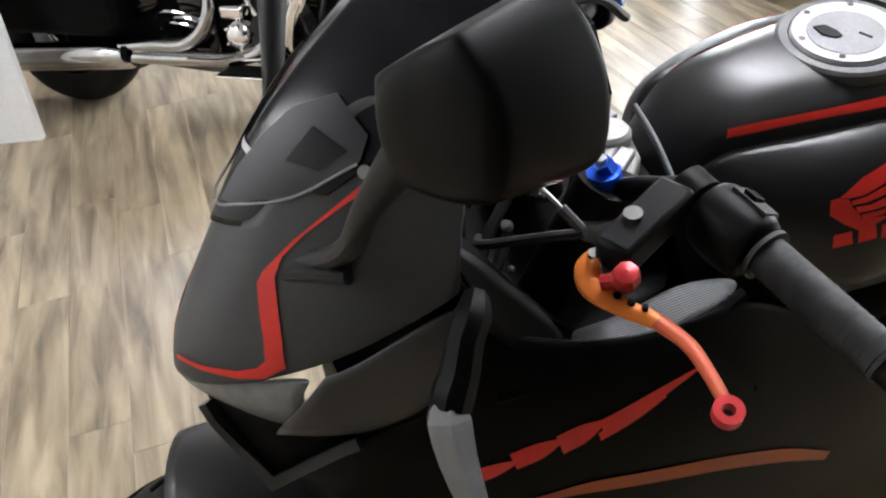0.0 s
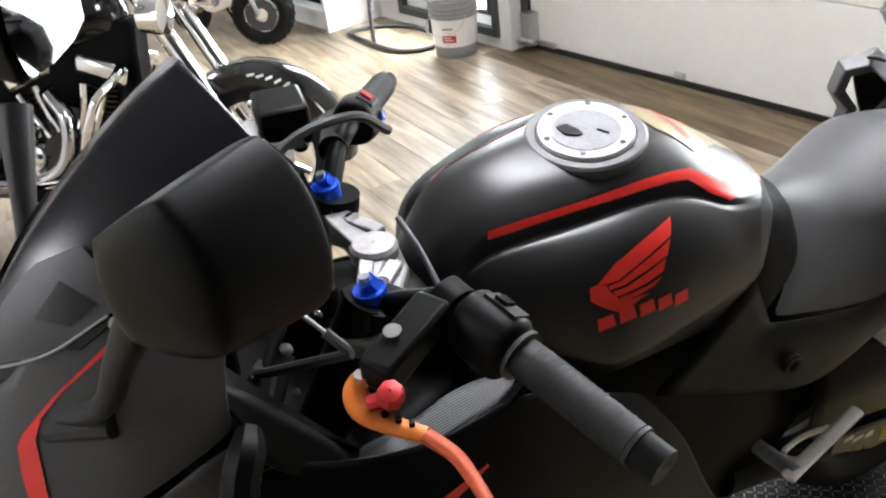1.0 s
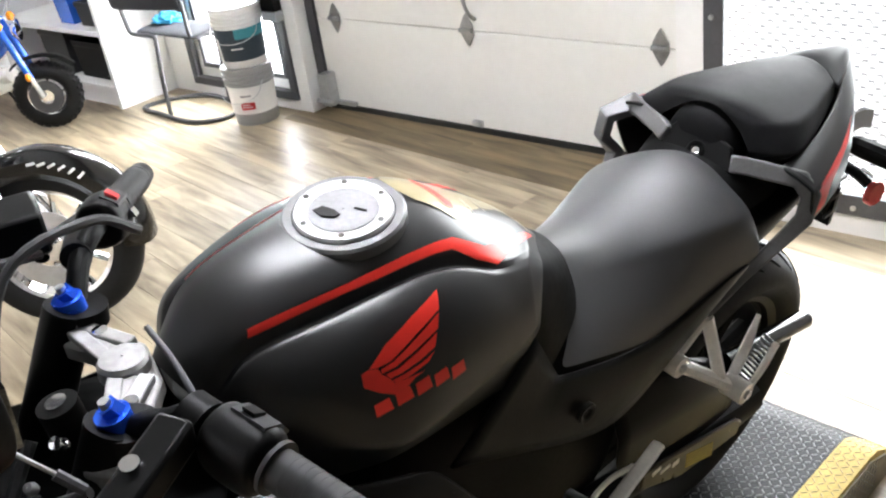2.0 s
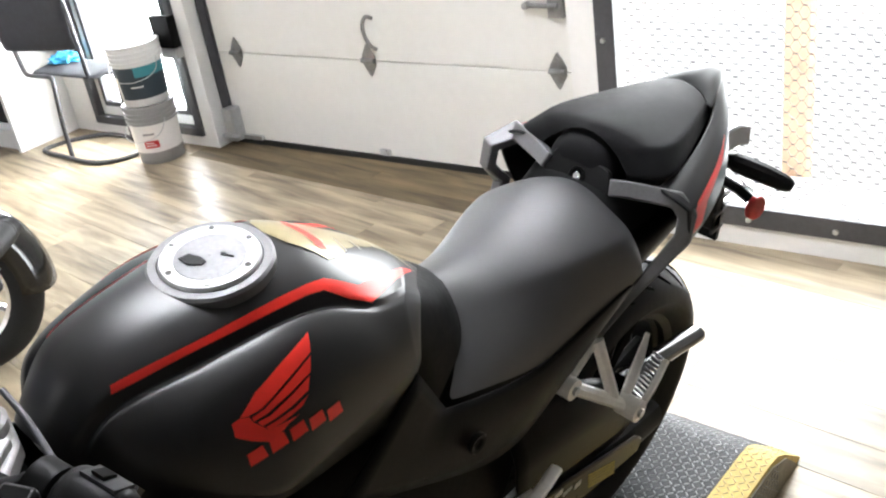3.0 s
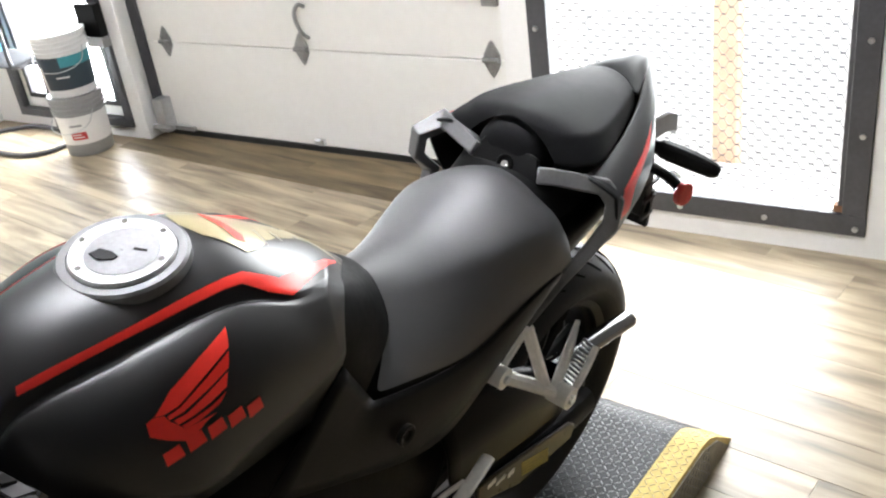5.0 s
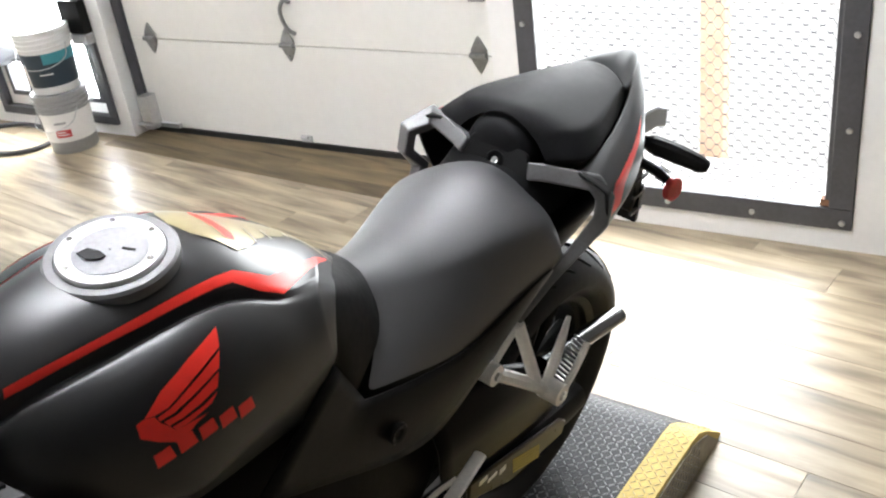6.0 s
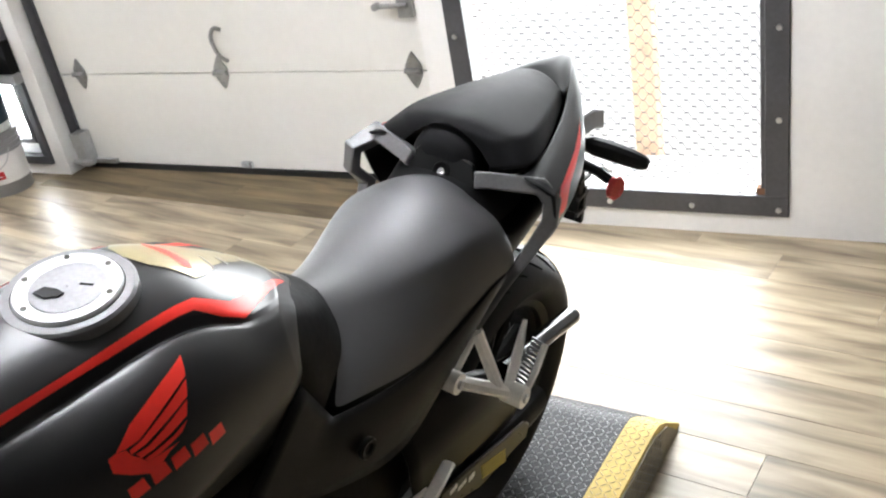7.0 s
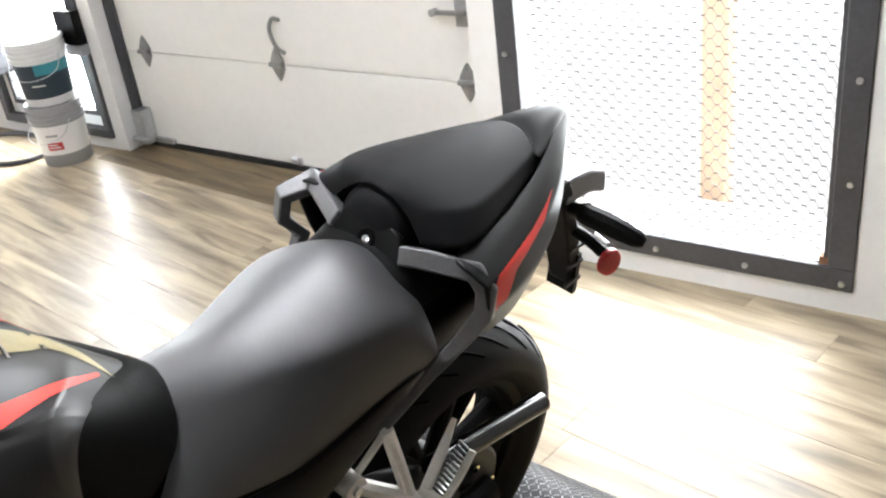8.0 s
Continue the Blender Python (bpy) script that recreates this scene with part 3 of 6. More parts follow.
CAP = pose(0.0, 0.276, 1.097, 4, 0, 0)
part("filler_ring", lathe([(.050, -.01), (.066, -.01), (.066, .001), (.063, .004), (.0545, .004), (.053, .001)], CAP), RAIL, bike, "grey flange")
cap = part("filler_cap", lathe([(.001, -.006), (.0530, -.006), (.0530, .005), (.051, .008), (.040, .008), (.037, .0065), (.001, .0065)], CAP), CAP_RING, bike, "brushed silver")
for i in range(6):
    a = i * math.pi / 3 + 0.35
    c = CAP @ Vector((.0455 * math.cos(a), .0455 * math.sin(a), .007))
    part("screw", cyl(c, CAP @ Vector((.0455 * math.cos(a), .0455 * math.sin(a), .0095)), .0032, n=8), CHROME, cap)
part("cap_centre", lathe([(.001, .006), (.037, .006), (.037, .0072), (.035, .0076), (.001, .0078)], CAP, n=40), CAP_DISC, cap, "duller centre disc")
part("slot", slab([(-.007, -.0012), (.007, -.0012), (.007, .0012), (-.007, .0012)], .0078, .0086, axis=2, m=CAP @ pose(.014, .012, 0, 0, 0, 25)), SOFT_BLACK, cap)
part("lock_flap", slab([(-.014, -.006), (.0, -.011), (.013, -.006), (.015, .0), (.006, .004), (-.008, .004)], .006, .0095, axis=2, m=CAP @ pose(-.008, -.014, 0, 0, 0, 20)), PLASTIC, cap, "black keyhole flap")

TANK_SKIN = surface(tank)
STRIPE_TOP = [(.0518, .120, 1.065), (.058, .144, 1.070), (.064, .179, 1.073), (.069, .216, 1.075), (.073, .255, 1.077), (.0745, .298, 1.077), (.075, .336, 1.074), (.0756, .360, 1.069),
              (.085, .386, 1.053), (.088, .397, 1.045), (.079, .430, 1.032), (.0655, .468, 1.014), (.033, .535, .965)]
STRIPE_LOW = [(.036, .535, .962), (.080, .463, 1.013), (.0956, .429, 1.025), (.107, .3985, 1.031), (.098, .374, 1.045), (.085, .351, 1.063), (.083, .329, 1.067), (.0815, .292, 1.0695),
              (.078, .250, 1.069), (.073, .212, 1.068), (.068, .175, 1.066), (.062, .140, 1.062), (.056, .117, 1.058)]
FEATHERS = [
    [(.114, .302, 1.054), (.129, .292, 1.043), (.136, .256, 1.035), (.139, .220, 1.023), (.137, .206, 1.022), (.134, .197, 1.023), (.129, .221, 1.037), (.124, .259, 1.048)],
    [(.131, .290, 1.041), (.140, .281, 1.030), (.143, .252, 1.024), (.143, .223, 1.017), (.141, .208, 1.016), (.139, .208, 1.020), (.140, .222, 1.022), (.137, .257, 1.033)],
    [(.141, .279, 1.028), (.147, .271, 1.017), (.149, .249, 1.013), (.148, .228, 1.010), (.146, .214, 1.009), (.142, .211, 1.014), (.145, .225, 1.015), (.144, .253, 1.022)],
    [(.149, .269, 1.014), (.152, .259, 1.008), (.152, .247, 1.006), (.151, .232, 1.003), (.149, .218, 1.003), (.147, .216, 1.007), (.149, .230, 1.008), (.150, .250, 1.010)]]
WING_ROOT = [(.134, .196, 1.023), (.137, .206, 1.021), (.141, .208, 1.015), (.146, .214, 1.009), (.149, .218, 1.003), (.152, .232, 1.003), (.154, .252, 1.002), (.154, .240, 1.0), (.154, .225, .993), (.153, .215, .992), (.147, .200, 1.0), (.139, .187, 1.009), (.133, .189, 1.021)]
FLANK_IN, STRIPE_IN = (-.83, 0, -.55), (-.62, 0, -.78)
for s in (1, -1):
    part("red_stripe", decal(TANK_SKIN, STRIPE_TOP + STRIPE_LOW, STRIPE_IN, s), RED, bike, "red vinyl stripe")
    emblem = part("wing_emblem", decal(TANK_SKIN, WING_ROOT, FLANK_IN, s, .0010), RED, bike, "plain red wing shape")
    for f in FEATHERS:
        part("feather", decal(TANK_SKIN, f, FLANK_IN, s), RED, emblem)
    for k in range(5):
        y0, y1, dz = .190 + k * .0232, .2085 + k * .0236, .0015 * k - .0009 * k * k
        part("bar", decal(TANK_SKIN, [(.157, y0 + .001, .979 + dz), (.157, y1 + .001, .980 + dz), (.152, y1 - .001, .993 + dz), (.152, y0 + .001, .992 + dz)], FLANK_IN, s), RED, emblem, "plain red bar")
# foil pad on the back of the tank, with a toothed edge
PAD_SIDE = [(.030, .358), (.045, .370), (.067, .386), (.062, .404), (.053, .422), (.018, .431), (.045, .429), (.038, .446), (.032, .456), (.014, .459), (.030, .461), (.024, .484), (.018, .497), (.008, .499), (.016, .503)]
outline = [(-.012, .352), *((u - .012, y) for u, y in PAD_SIDE), (.014, .520), (.034, .552), (-.004, .532), *((-u - .012, y) for u, y in reversed(PAD_SIDE))]
pad = part("tank_pad", decal(TANK_SKIN, [(x, y, 1.1) for x, y in outline], (0, 0, -1), fine=.006), GOLD, bike, "gold foil tank pad with toothed edge")
part("red_dash", decal(TANK_SKIN, [(-.040, .397, 1.1), (-.026, .391, 1.1), (.012, .392, 1.1), (.034, .389, 1.1), (.041, .396, 1.1), (.026, .404, 1.1), (-.010, .404, 1.1)], (0, 0, -1), lift=.0024), RED, pad, "red flash")
for u, y, v, w in ((.041, .424, .008, .433), (.027, .457, .004, .461), (.008, .499, -.002, .501)):
    part("tooth", decal(TANK_SKIN, [(u, y, 1.1), (u + .001, y + .0025, 1.1), (v, w + .002, 1.1), (v, w, 1.1)], (0, 0, -1), lift=.0026), CHROME, pad, "bright tooth edge")

# seats
SEAT = [
    [(0, .615, .900), (.03, .612, .897), (.06, .60, .875), (.092, .565, .845), (.118, .525, .825), (.128, .506, .817)],
    [(0, .65, .895), (.035, .65, .891), (.064, .645, .874), (.100, .62, .842), (.124, .58, .815), (.132, .555, .806)],
    [(0, .70, .886), (.035, .70, .884), (.068, .70, .868), (.106, .70, .828), (.131, .695, .787), (.136, .693, .755)],
    [(0, .78, .896), (.055, .78, .892), (.104, .78, .875), (.126, .78, .835), (.137, .775, .79), (.140, .770, .762)],
    [(0, .85, .924), (.065, .85, .916), (.124, .85, .886), (.138, .86, .850), (.144, .86, .815), (.146, .86, .785)],
    [(0, .90, .934), (.068, .90, .920), (.132, .90, .879), (.146, .905, .850), (.151, .91, .82), (.15, .915, .797)],
    [(0, .945, .915), (.055, .95, .89), (.105, .952, .862), (.132, .945, .842), (.145, .945, .815), (.148, .94, .80)],
    [(0, .955, .88), (.055, .957, .868), (.095, .958, .845), (.12, .952, .825), (.138, .948, .805), (.144, .945, .795)],
]
part("seat_horn", cage([
    [(0, .584, .926), (.022, .556, .944), (.055, .518, .973), (.086, .488, .989), (.111, .465, .995), (.132, .446, .970), (.133, .449, .93), (.120, .445, .86)],
    [(0, .604, .918), (.03, .590, .921), (.066, .568, .929), (.095, .542, .932), (.115, .512, .926), (.131, .480, .906), (.132, .475, .875), (.122, .47, .83)],
    [(0, .617, .902), (.03, .611, .893), (.06, .602, .875), (.088, .58, .862), (.107, .55, .855), (.119, .515, .845), (.122, .50, .83), (.115, .49, .80)]]), SOFT_BLACK, bike, "black plastic rim", levels=2)
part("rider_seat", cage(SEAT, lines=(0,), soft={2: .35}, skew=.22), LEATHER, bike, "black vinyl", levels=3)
TAIL_SHIFT = pose(-.012, 0, 0)
PILLION = [
    [(0, .983, .980), (.035, .984, .968), (.062, .984, .948), (.084, .980, .926), (.080, .985, .905)],
    [(0, 1.0, .984), (.045, .998, .980), (.085, .992, .970), (.118, .985, .932), (.100, 1.0, .905)],
    [(0, 1.04, .983), (.055, 1.04, .978), (.114, 1.035, .963), (.147, 1.002, .936), (.120, 1.02, .905)],
    [(0, 1.09, .981), (.055, 1.09, .976), (.112, 1.085, .959), (.138, 1.055, .933), (.120, 1.06, .905)],
    [(0, 1.16, .976), (.050, 1.16, .972), (.095, 1.15, .955), (.116, 1.13, .930), (.105, 1.13, .905)],
    [(0, 1.22, .969), (.045, 1.215, .966), (.080, 1.205, .951), (.098, 1.185, .929), (.090, 1.19, .905)],
    [(0, 1.278, .960), (.030, 1.272, .958), (.066, 1.256, .947), (.078, 1.240, .928), (.075, 1.22, .905)],
    [(0, 1.284, .950), (.030, 1.278, .948), (.064, 1.262, .936), (.074, 1.246, .918), (.070, 1.225, .90)],
]
part("pillion_seat", cage(PILLION, lines=(0, 6), soft={2: .92, 3: .92}, skew=.1), LEATHER_SHADE, bike, "black vinyl with a creased edge", levels=3, m=TAIL_SHIFT)
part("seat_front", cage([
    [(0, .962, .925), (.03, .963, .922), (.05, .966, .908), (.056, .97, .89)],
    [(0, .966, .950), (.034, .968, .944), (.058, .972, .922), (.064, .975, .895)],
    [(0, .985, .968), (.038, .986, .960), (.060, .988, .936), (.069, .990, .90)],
    [(0, 1.01, .972), (.038, 1.01, .962), (.060, 1.01, .936), (.069, 1.01, .90)]]), LEATHER_SHADE, bike, "rounded black vinyl front", levels=2, m=TAIL_SHIFT)
part("seat_cowl", cage([
    [(0, .90, .905), (.05, .90, .90), (.085, .91, .88), (.10, .92, .84)],
    [(0, .935, .905), (.05, .945, .90), (.09, .965, .893), (.115, .985, .86)],
    [(0, .985, .905), (.05, .99, .90), (.095, 1.0, .895), (.12, 1.02, .87)]]), PLASTIC, bike, "black plastic", levels=2)
LOCK = pose(-.006, .960, .908, 60, 0, 0)
panel = part("lock_panel", slab([(-.066, -.004), (-.045, .030), (-.005, .036), (.055, .022), (.072, -.012), (.050, -.036), (-.05, -.030)], -.006, .004, axis=2, m=LOCK), SATIN_PLASTIC, bike, "dark plastic panel with a key lock", bevel=.004)
lock = part("seat_lock", lathe([(.001, .0045), (.009, .0045), (.011, .006), (.0145, .006), (.0155, .0045), (.0155, .001), (.001, .001)], LOCK @ pose(.004, -.004, 0)), SOFT_BLACK, panel, "round recess")
part("key_barrel", lathe([(.001, .004), (.0062, .004), (.0062, .0062), (.005, .0068), (.001, .0066)], LOCK @ pose(.005, -.005, 0), n=24), CHROME, lock, "chrome key barrel")
TAIL = [
    [(.118, .985, .922), (.150, .985, .920), (.180, .990, .905), (.186, .995, .862), (.15, 1.0, .79)],
    [(.124, 1.03, .926), (.150, 1.03, .922), (.178, 1.03, .903), (.184, 1.035, .858), (.15, 1.05, .775)],
    [(.118, 1.09, .928), (.140, 1.09, .922), (.162, 1.095, .898), (.170, 1.10, .850), (.14, 1.12, .765)],
    [(.100, 1.16, .931), (.120, 1.165, .922), (.139, 1.17, .895), (.146, 1.18, .849), (.115, 1.20, .775)],
    [(.084, 1.215, .933), (.100, 1.225, .924), (.112, 1.237, .900), (.118, 1.245, .858), (.085, 1.27, .80)],
    [(.062, 1.268, .939), (.074, 1.28, .931), (.082, 1.295, .912), (.086, 1.30, .875), (.055, 1.315, .84)],
    [(.032, 1.335, .946), (.040, 1.345, .938), (.044, 1.352, .925), (.046, 1.355, .900), (.03, 1.36, .86)],
    [(.002, 1.400, .944), (.008, 1.404, .938), (.012, 1.405, .930), (.014, 1.396, .918), (.008, 1.385, .87)],
]


def tail_side(s):
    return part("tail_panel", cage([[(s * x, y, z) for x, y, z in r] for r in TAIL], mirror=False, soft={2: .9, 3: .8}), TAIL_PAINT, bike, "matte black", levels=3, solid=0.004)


tail_l, tail_r = both(tail_side)
part("tail_cap", cage([
    [(0, 1.272, .955), (.03, 1.266, .954), (.072, 1.236, .944)],
    [(0, 1.300, .965), (.030, 1.292, .962), (.064, 1.262, .945)],
    [(0, 1.345, .970), (.024, 1.337, .963), (.040, 1.327, .950)],
    [(0, 1.390, .960), (.009, 1.388, .956), (.014, 1.384, .948)],
    [(0, 1.410, .940), (.005, 1.409, .938), (.010, 1.406, .936)]], soft={0: .5, 1: .3}), TAIL_PAINT, bike, levels=2, solid=0.004)


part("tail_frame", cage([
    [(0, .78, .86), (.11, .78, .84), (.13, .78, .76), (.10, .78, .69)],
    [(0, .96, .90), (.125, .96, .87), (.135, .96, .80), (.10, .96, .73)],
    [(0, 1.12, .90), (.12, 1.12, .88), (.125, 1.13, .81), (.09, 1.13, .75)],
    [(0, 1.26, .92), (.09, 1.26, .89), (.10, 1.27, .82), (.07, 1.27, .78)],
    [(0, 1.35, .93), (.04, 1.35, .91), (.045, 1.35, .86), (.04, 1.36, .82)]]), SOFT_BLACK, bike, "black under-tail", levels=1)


def strap(pts, w, t, face, bm=None, taper=None):
    """A flat bar with mitred corners; face: the way its broad side looks."""
    rings, face, wide = [], Vector(face).normalized(), w
    for i, p in enumerate(pts):
        w = wide * (taper[i] if taper else 1)
        d0 = (Vector(pts[i]) - Vector(pts[max(i - 1, 0)])).normalized()
        d1 = (Vector(pts[min(i + 1, len(pts) - 1)]) - Vector(pts[i])).normalized()
        d = (d0 + d1).normalized()
        across = d.cross(face).normalized()
        grow = 1 / max(.6, (d0.length and d.dot(d0)) or d.dot(d1))
        out = across.cross(d).normalized()
        rings.append([Vector(p) + across * w * grow * a + out * t * b for a, b in ((-1, -1), (1, -1), (1, 1), (-1, 1))])
    return loft(rings, bm)


def grab_rail(s):
    pts = [(.058, .958, .908), (.080, .968, .910), (.150, 1.005, .905), (.172, 1.004, .888), (.174, 1.0, .850), (.160, .985, .815), (.138, .93, .755), (.124, .868, .700)]
    return part("grab_rail", strap([(s * x - (.012 if s < 0 and x > .1 else 0), y - (.04 if s < 0 and x > .16 else 0), z) for x, y, z in pts], 0.0135, .0105, (s * .35, -.75, .5), taper=(1, 1, 1, 1, .95, .85, .6, .45)), RAIL, bike, "dark grey alloy", bevel=.003)


both(grab_rail)

# nose
COWL = [
    [(0, -.430, .940), (.04, -.412, .945), (.08, -.370, .964), (.105, -.332, .984), (.130, -.285, 1.005), (.155, -.197, 1.055)],
    [(0, -.424, .972), (.042, -.405, .975), (.084, -.362, .990), (.110, -.322, 1.006), (.134, -.270, 1.026), (.154, -.196, 1.062)],
    [(0, -.375, 1.055), (.045, -.358, 1.053), (.09, -.318, 1.052), (.122, -.270, 1.055), (.142, -.225, 1.062), (.152, -.195, 1.074)],
    [(0, -.352, 1.089), (.048, -.333, 1.089), (.094, -.290, 1.084), (.124, -.242, 1.080), (.141, -.212, 1.082), (.150, -.194, 1.088)],
    [(0, -.304, 1.160), (.055, -.285, 1.156), (.102, -.245, 1.142), (.128, -.212, 1.122), (.140, -.198, 1.112), (.147, -.190, 1.106)],
    [(0, -.250, 1.208), (.06, -.225, 1.205), (.108, -.19, 1.192), (.124, -.178, 1.162), (.134, -.180, 1.138), (.142, -.185, 1.122)],
]
bm = cage(COWL)
bmesh.ops.delete(bm, geom=[f for f in bm.faces if abs(f.calc_center_median().x) < .07 and f.calc_center_median().z > 1.11], context="FACES")
cowl = front(part("nose_fairing", bm, NOSE_LIT, bike, "matte black", levels=3, solid=0.003))
SCREEN_ROWS = [
    [(0, -.360, 1.083), (.03, -.344, 1.087), (.06, -.308, 1.102), (.075, -.283, 1.119)],
    [(0, -.320, 1.145), (.035, -.305, 1.146), (.075, -.274, 1.147), (.098, -.247, 1.151)],
    [(0, -.258, 1.208), (.04, -.243, 1.208), (.08, -.213, 1.200), (.108, -.188, 1.192)],
    [(0, -.180, 1.266), (.04, -.168, 1.262), (.078, -.148, 1.250), (.104, -.128, 1.242)],
    [(0, -.128, 1.293), (.03, -.124, 1.285), (.07, -.120, 1.272), (.100, -.115, 1.256)],
]
front(part("windscreen", cage(SCREEN_ROWS, sharp=(3,), lines=(0, 4), soft={0: .5}), SCREEN, bike, "dark smoked", levels=3, solid=0.003))
SCREEN_SKIN = surface(bike.children[[o.name for o in bike.children].index("windscreen")])
front(part("scuff", foil(SCREEN_SKIN, [(-.021, -.296, 1.132, .0012), (.0, -.299, 1.130, .003), (.018, -.301, 1.127, .0035), (.036, -.303, 1.117, .003)], 1), WHITE_P, bike, "pale scuff on the screen"))
for s in (1, -1):
    base = front(part("screen_base", decal(SCREEN_SKIN, [(.006, -.345, 1.102), (.021, -.337, 1.104), (.064, -.293, 1.123), (.092, -.244, 1.156), (.086, -.2335, 1.173), (.050, -.244, 1.194), (.025, -.276, 1.178), (.016, -.301, 1.156), (.006, -.325, 1.126)], (-.5, .6, -.62), s, .0034), SCREEN_CLEAR, bike, "paler smoked base of the screen"))
    part("dark_print", decal(SCREEN_SKIN, [(.047, -.2915, 1.146), (.073, -.272, 1.145), (.082, -.2495, 1.161), (.051, -.266, 1.172)], (-.5, .6, -.62), s, .0044), SCREEN, base, "black printed patch")
    # Thin pale bead added for the light caught on the screen's bevel.
    part("edge_bead", tube([(s * x, y - .003, z + .003) for x, y, z in ((.004, -.348, 1.096), (.021, -.339, 1.102), (.064, -.295, 1.121), (.094, -.246, 1.154))], .0014, n=6), SIGNAL, base, "pale bead for the light on the screen edge")
for s in (1, -1):
    front(part("screw", cyl((s * .098, -.242, 1.148), (s * .107, -.247, 1.157), .0055, n=10), CHROME, bike))
front(part("headlight", cage([
    [(0, -.422, .950), (.04, -.404, .954), (.08, -.364, .962), (.112, -.312, .980)],
    [(0, -.431, .938), (.04, -.413, .941), (.08, -.373, .949), (.108, -.333, .960)],
    [(0, -.424, .924), (.04, -.402, .922), (.078, -.362, .920), (.105, -.325, .928)],
    [(0, -.405, .908), (.04, -.385, .902), (.074, -.350, .898), (.098, -.318, .905)]]), LENS, bike, "clear lens", levels=2, solid=0.004))

def nose_panel(s):
    rows = [[(.122, -.310, .982), (.134, -.290, .992), (.146, -.245, 1.020), (.157, -.195, 1.050)],
            [(.112, -.332, .948), (.136, -.286, .95), (.152, -.225, .985), (.162, -.188, 1.03)],
            [(.087, -.356, .902), (.121, -.290, .899), (.148, -.225, .935), (.164, -.180, 1.0)]]
    return front(part("nose_panel", cage([[(s * x, y, z) for x, y, z in r] for r in rows], mirror=False, lines=(0, 2), sharp=(0,)), NOSE_LIT, bike, "dark grey plastic", levels=2, solid=0.004))


both(nose_panel)
front(part("intake_lip", strap([(.124, -.290, .897), (.116, -.302, .888), (.062, -.368, .815), (.034, -.403, .890), (.024, -.408, .906)], .0055, .005, (.5, -.75, .3)), PLASTIC_GREY, bike))
# A black sheet closes the mouth in place of the shade inside.
front(part("intake_mouth", cage([[(.020, -.404, .908), (.07, -.345, .905), (.126, -.284, .900)], [(.036, -.396, .875), (.075, -.345, .862), (.112, -.298, .882)], [(.056, -.370, .825), (.064, -.362, .818), (.072, -.352, .828)]]), SOFT_BLACK, bike, "black sheet for the shade inside the air intake", solid=.003))
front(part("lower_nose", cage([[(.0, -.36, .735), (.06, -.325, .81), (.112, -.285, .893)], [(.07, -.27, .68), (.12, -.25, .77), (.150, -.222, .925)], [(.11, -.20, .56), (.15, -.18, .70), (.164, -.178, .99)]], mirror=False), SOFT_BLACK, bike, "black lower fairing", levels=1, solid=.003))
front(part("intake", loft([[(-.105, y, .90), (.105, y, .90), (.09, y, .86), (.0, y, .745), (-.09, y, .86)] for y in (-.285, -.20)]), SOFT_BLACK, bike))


def mirror_house(s):
    m = pose(s * .235, -.180 if s > 0 else -.190, 1.264 if s > 0 else 1.292, 0, 0, 26 if s > 0 else -50) @ pose(0, 0, 0, 0, s * -8, 0)
    outer = [(-.056, -.052), (-.062, -.012), (-.052, .030), (.008, .062), (.030, .068), (.054, .048), (.062, .004), (.052, -.040), (.024, -.052), (-.017, -.056)]
    bm, rings = bmesh.new(), []
    cr = bm.edges.layers.float.new("crease_edge")
    for y, kx, kz, up in ((.014, .95, .95, 0), (.008, 1, 1, 0), (-.025, .96, .95, .003), (-.066, .85, .84, .008), (-.074, .72, .70, .009), (-.076, .2, .15, .009)):
        rings.append([m @ Vector((s * a * kx, y, b * kz + up)) for a, b in outer])
    loft(rings, bm)
    bm.verts.ensure_lookup_table()
    n = len(outer)
    for i in range(n):
        for ring, hard in ((1, .7), (3, .85)):
            bm.edges.get((bm.verts[ring * n + i], bm.verts[ring * n + (i + 1) % n]))[cr] = hard
    for i in (0, 2, 4):
        for ring in (1, 2):
            bm.edges.get((bm.verts[ring * n + i], bm.verts[(ring + 1) * n + i]))[cr] = .85
    h = front(part("mirror", bm, SATIN_PLASTIC, bike, "matte black shell with soft facets", smooth=40, levels=3))
    part("mirror_glass", loft([[m @ Vector((s * a * f, y, b * f)) for a, b in outer] for y, f in ((.012, .88), (.0155, .9), (.0155, .5), (.0155, .05))]), MIRROR_M, h, "silvered glass with its reflection dimmed by colour")
    arm = [(.066, -.308, 1.067, .9), (.10, -.285, 1.085, 1), (.125, -.27, 1.11, 1.05), (.145, -.258, 1.15, 1.2), (.17, -.245, 1.19, 1.5), (.19, -.235, 1.22, 1.7)]
    part("mirror_arm", tube([(s * x, y, z, w) for x, y, z, w in arm], .0095, steps=6), PLASTIC_GREY, h)
    part("arm_base", tube([(s * .060, -.318, 1.055), (s * .085, -.298, 1.068), (s * .112, -.270, 1.075)], .0135, steps=4, flat=.7), RUBBER, h, "black rubber base")
    part("arm_bolt", cyl((s * .058, -.312, 1.066), (s * .064, -.309, 1.069), .0065, n=12), SOFT_BLACK, h)
    return h


both(mirror_house)


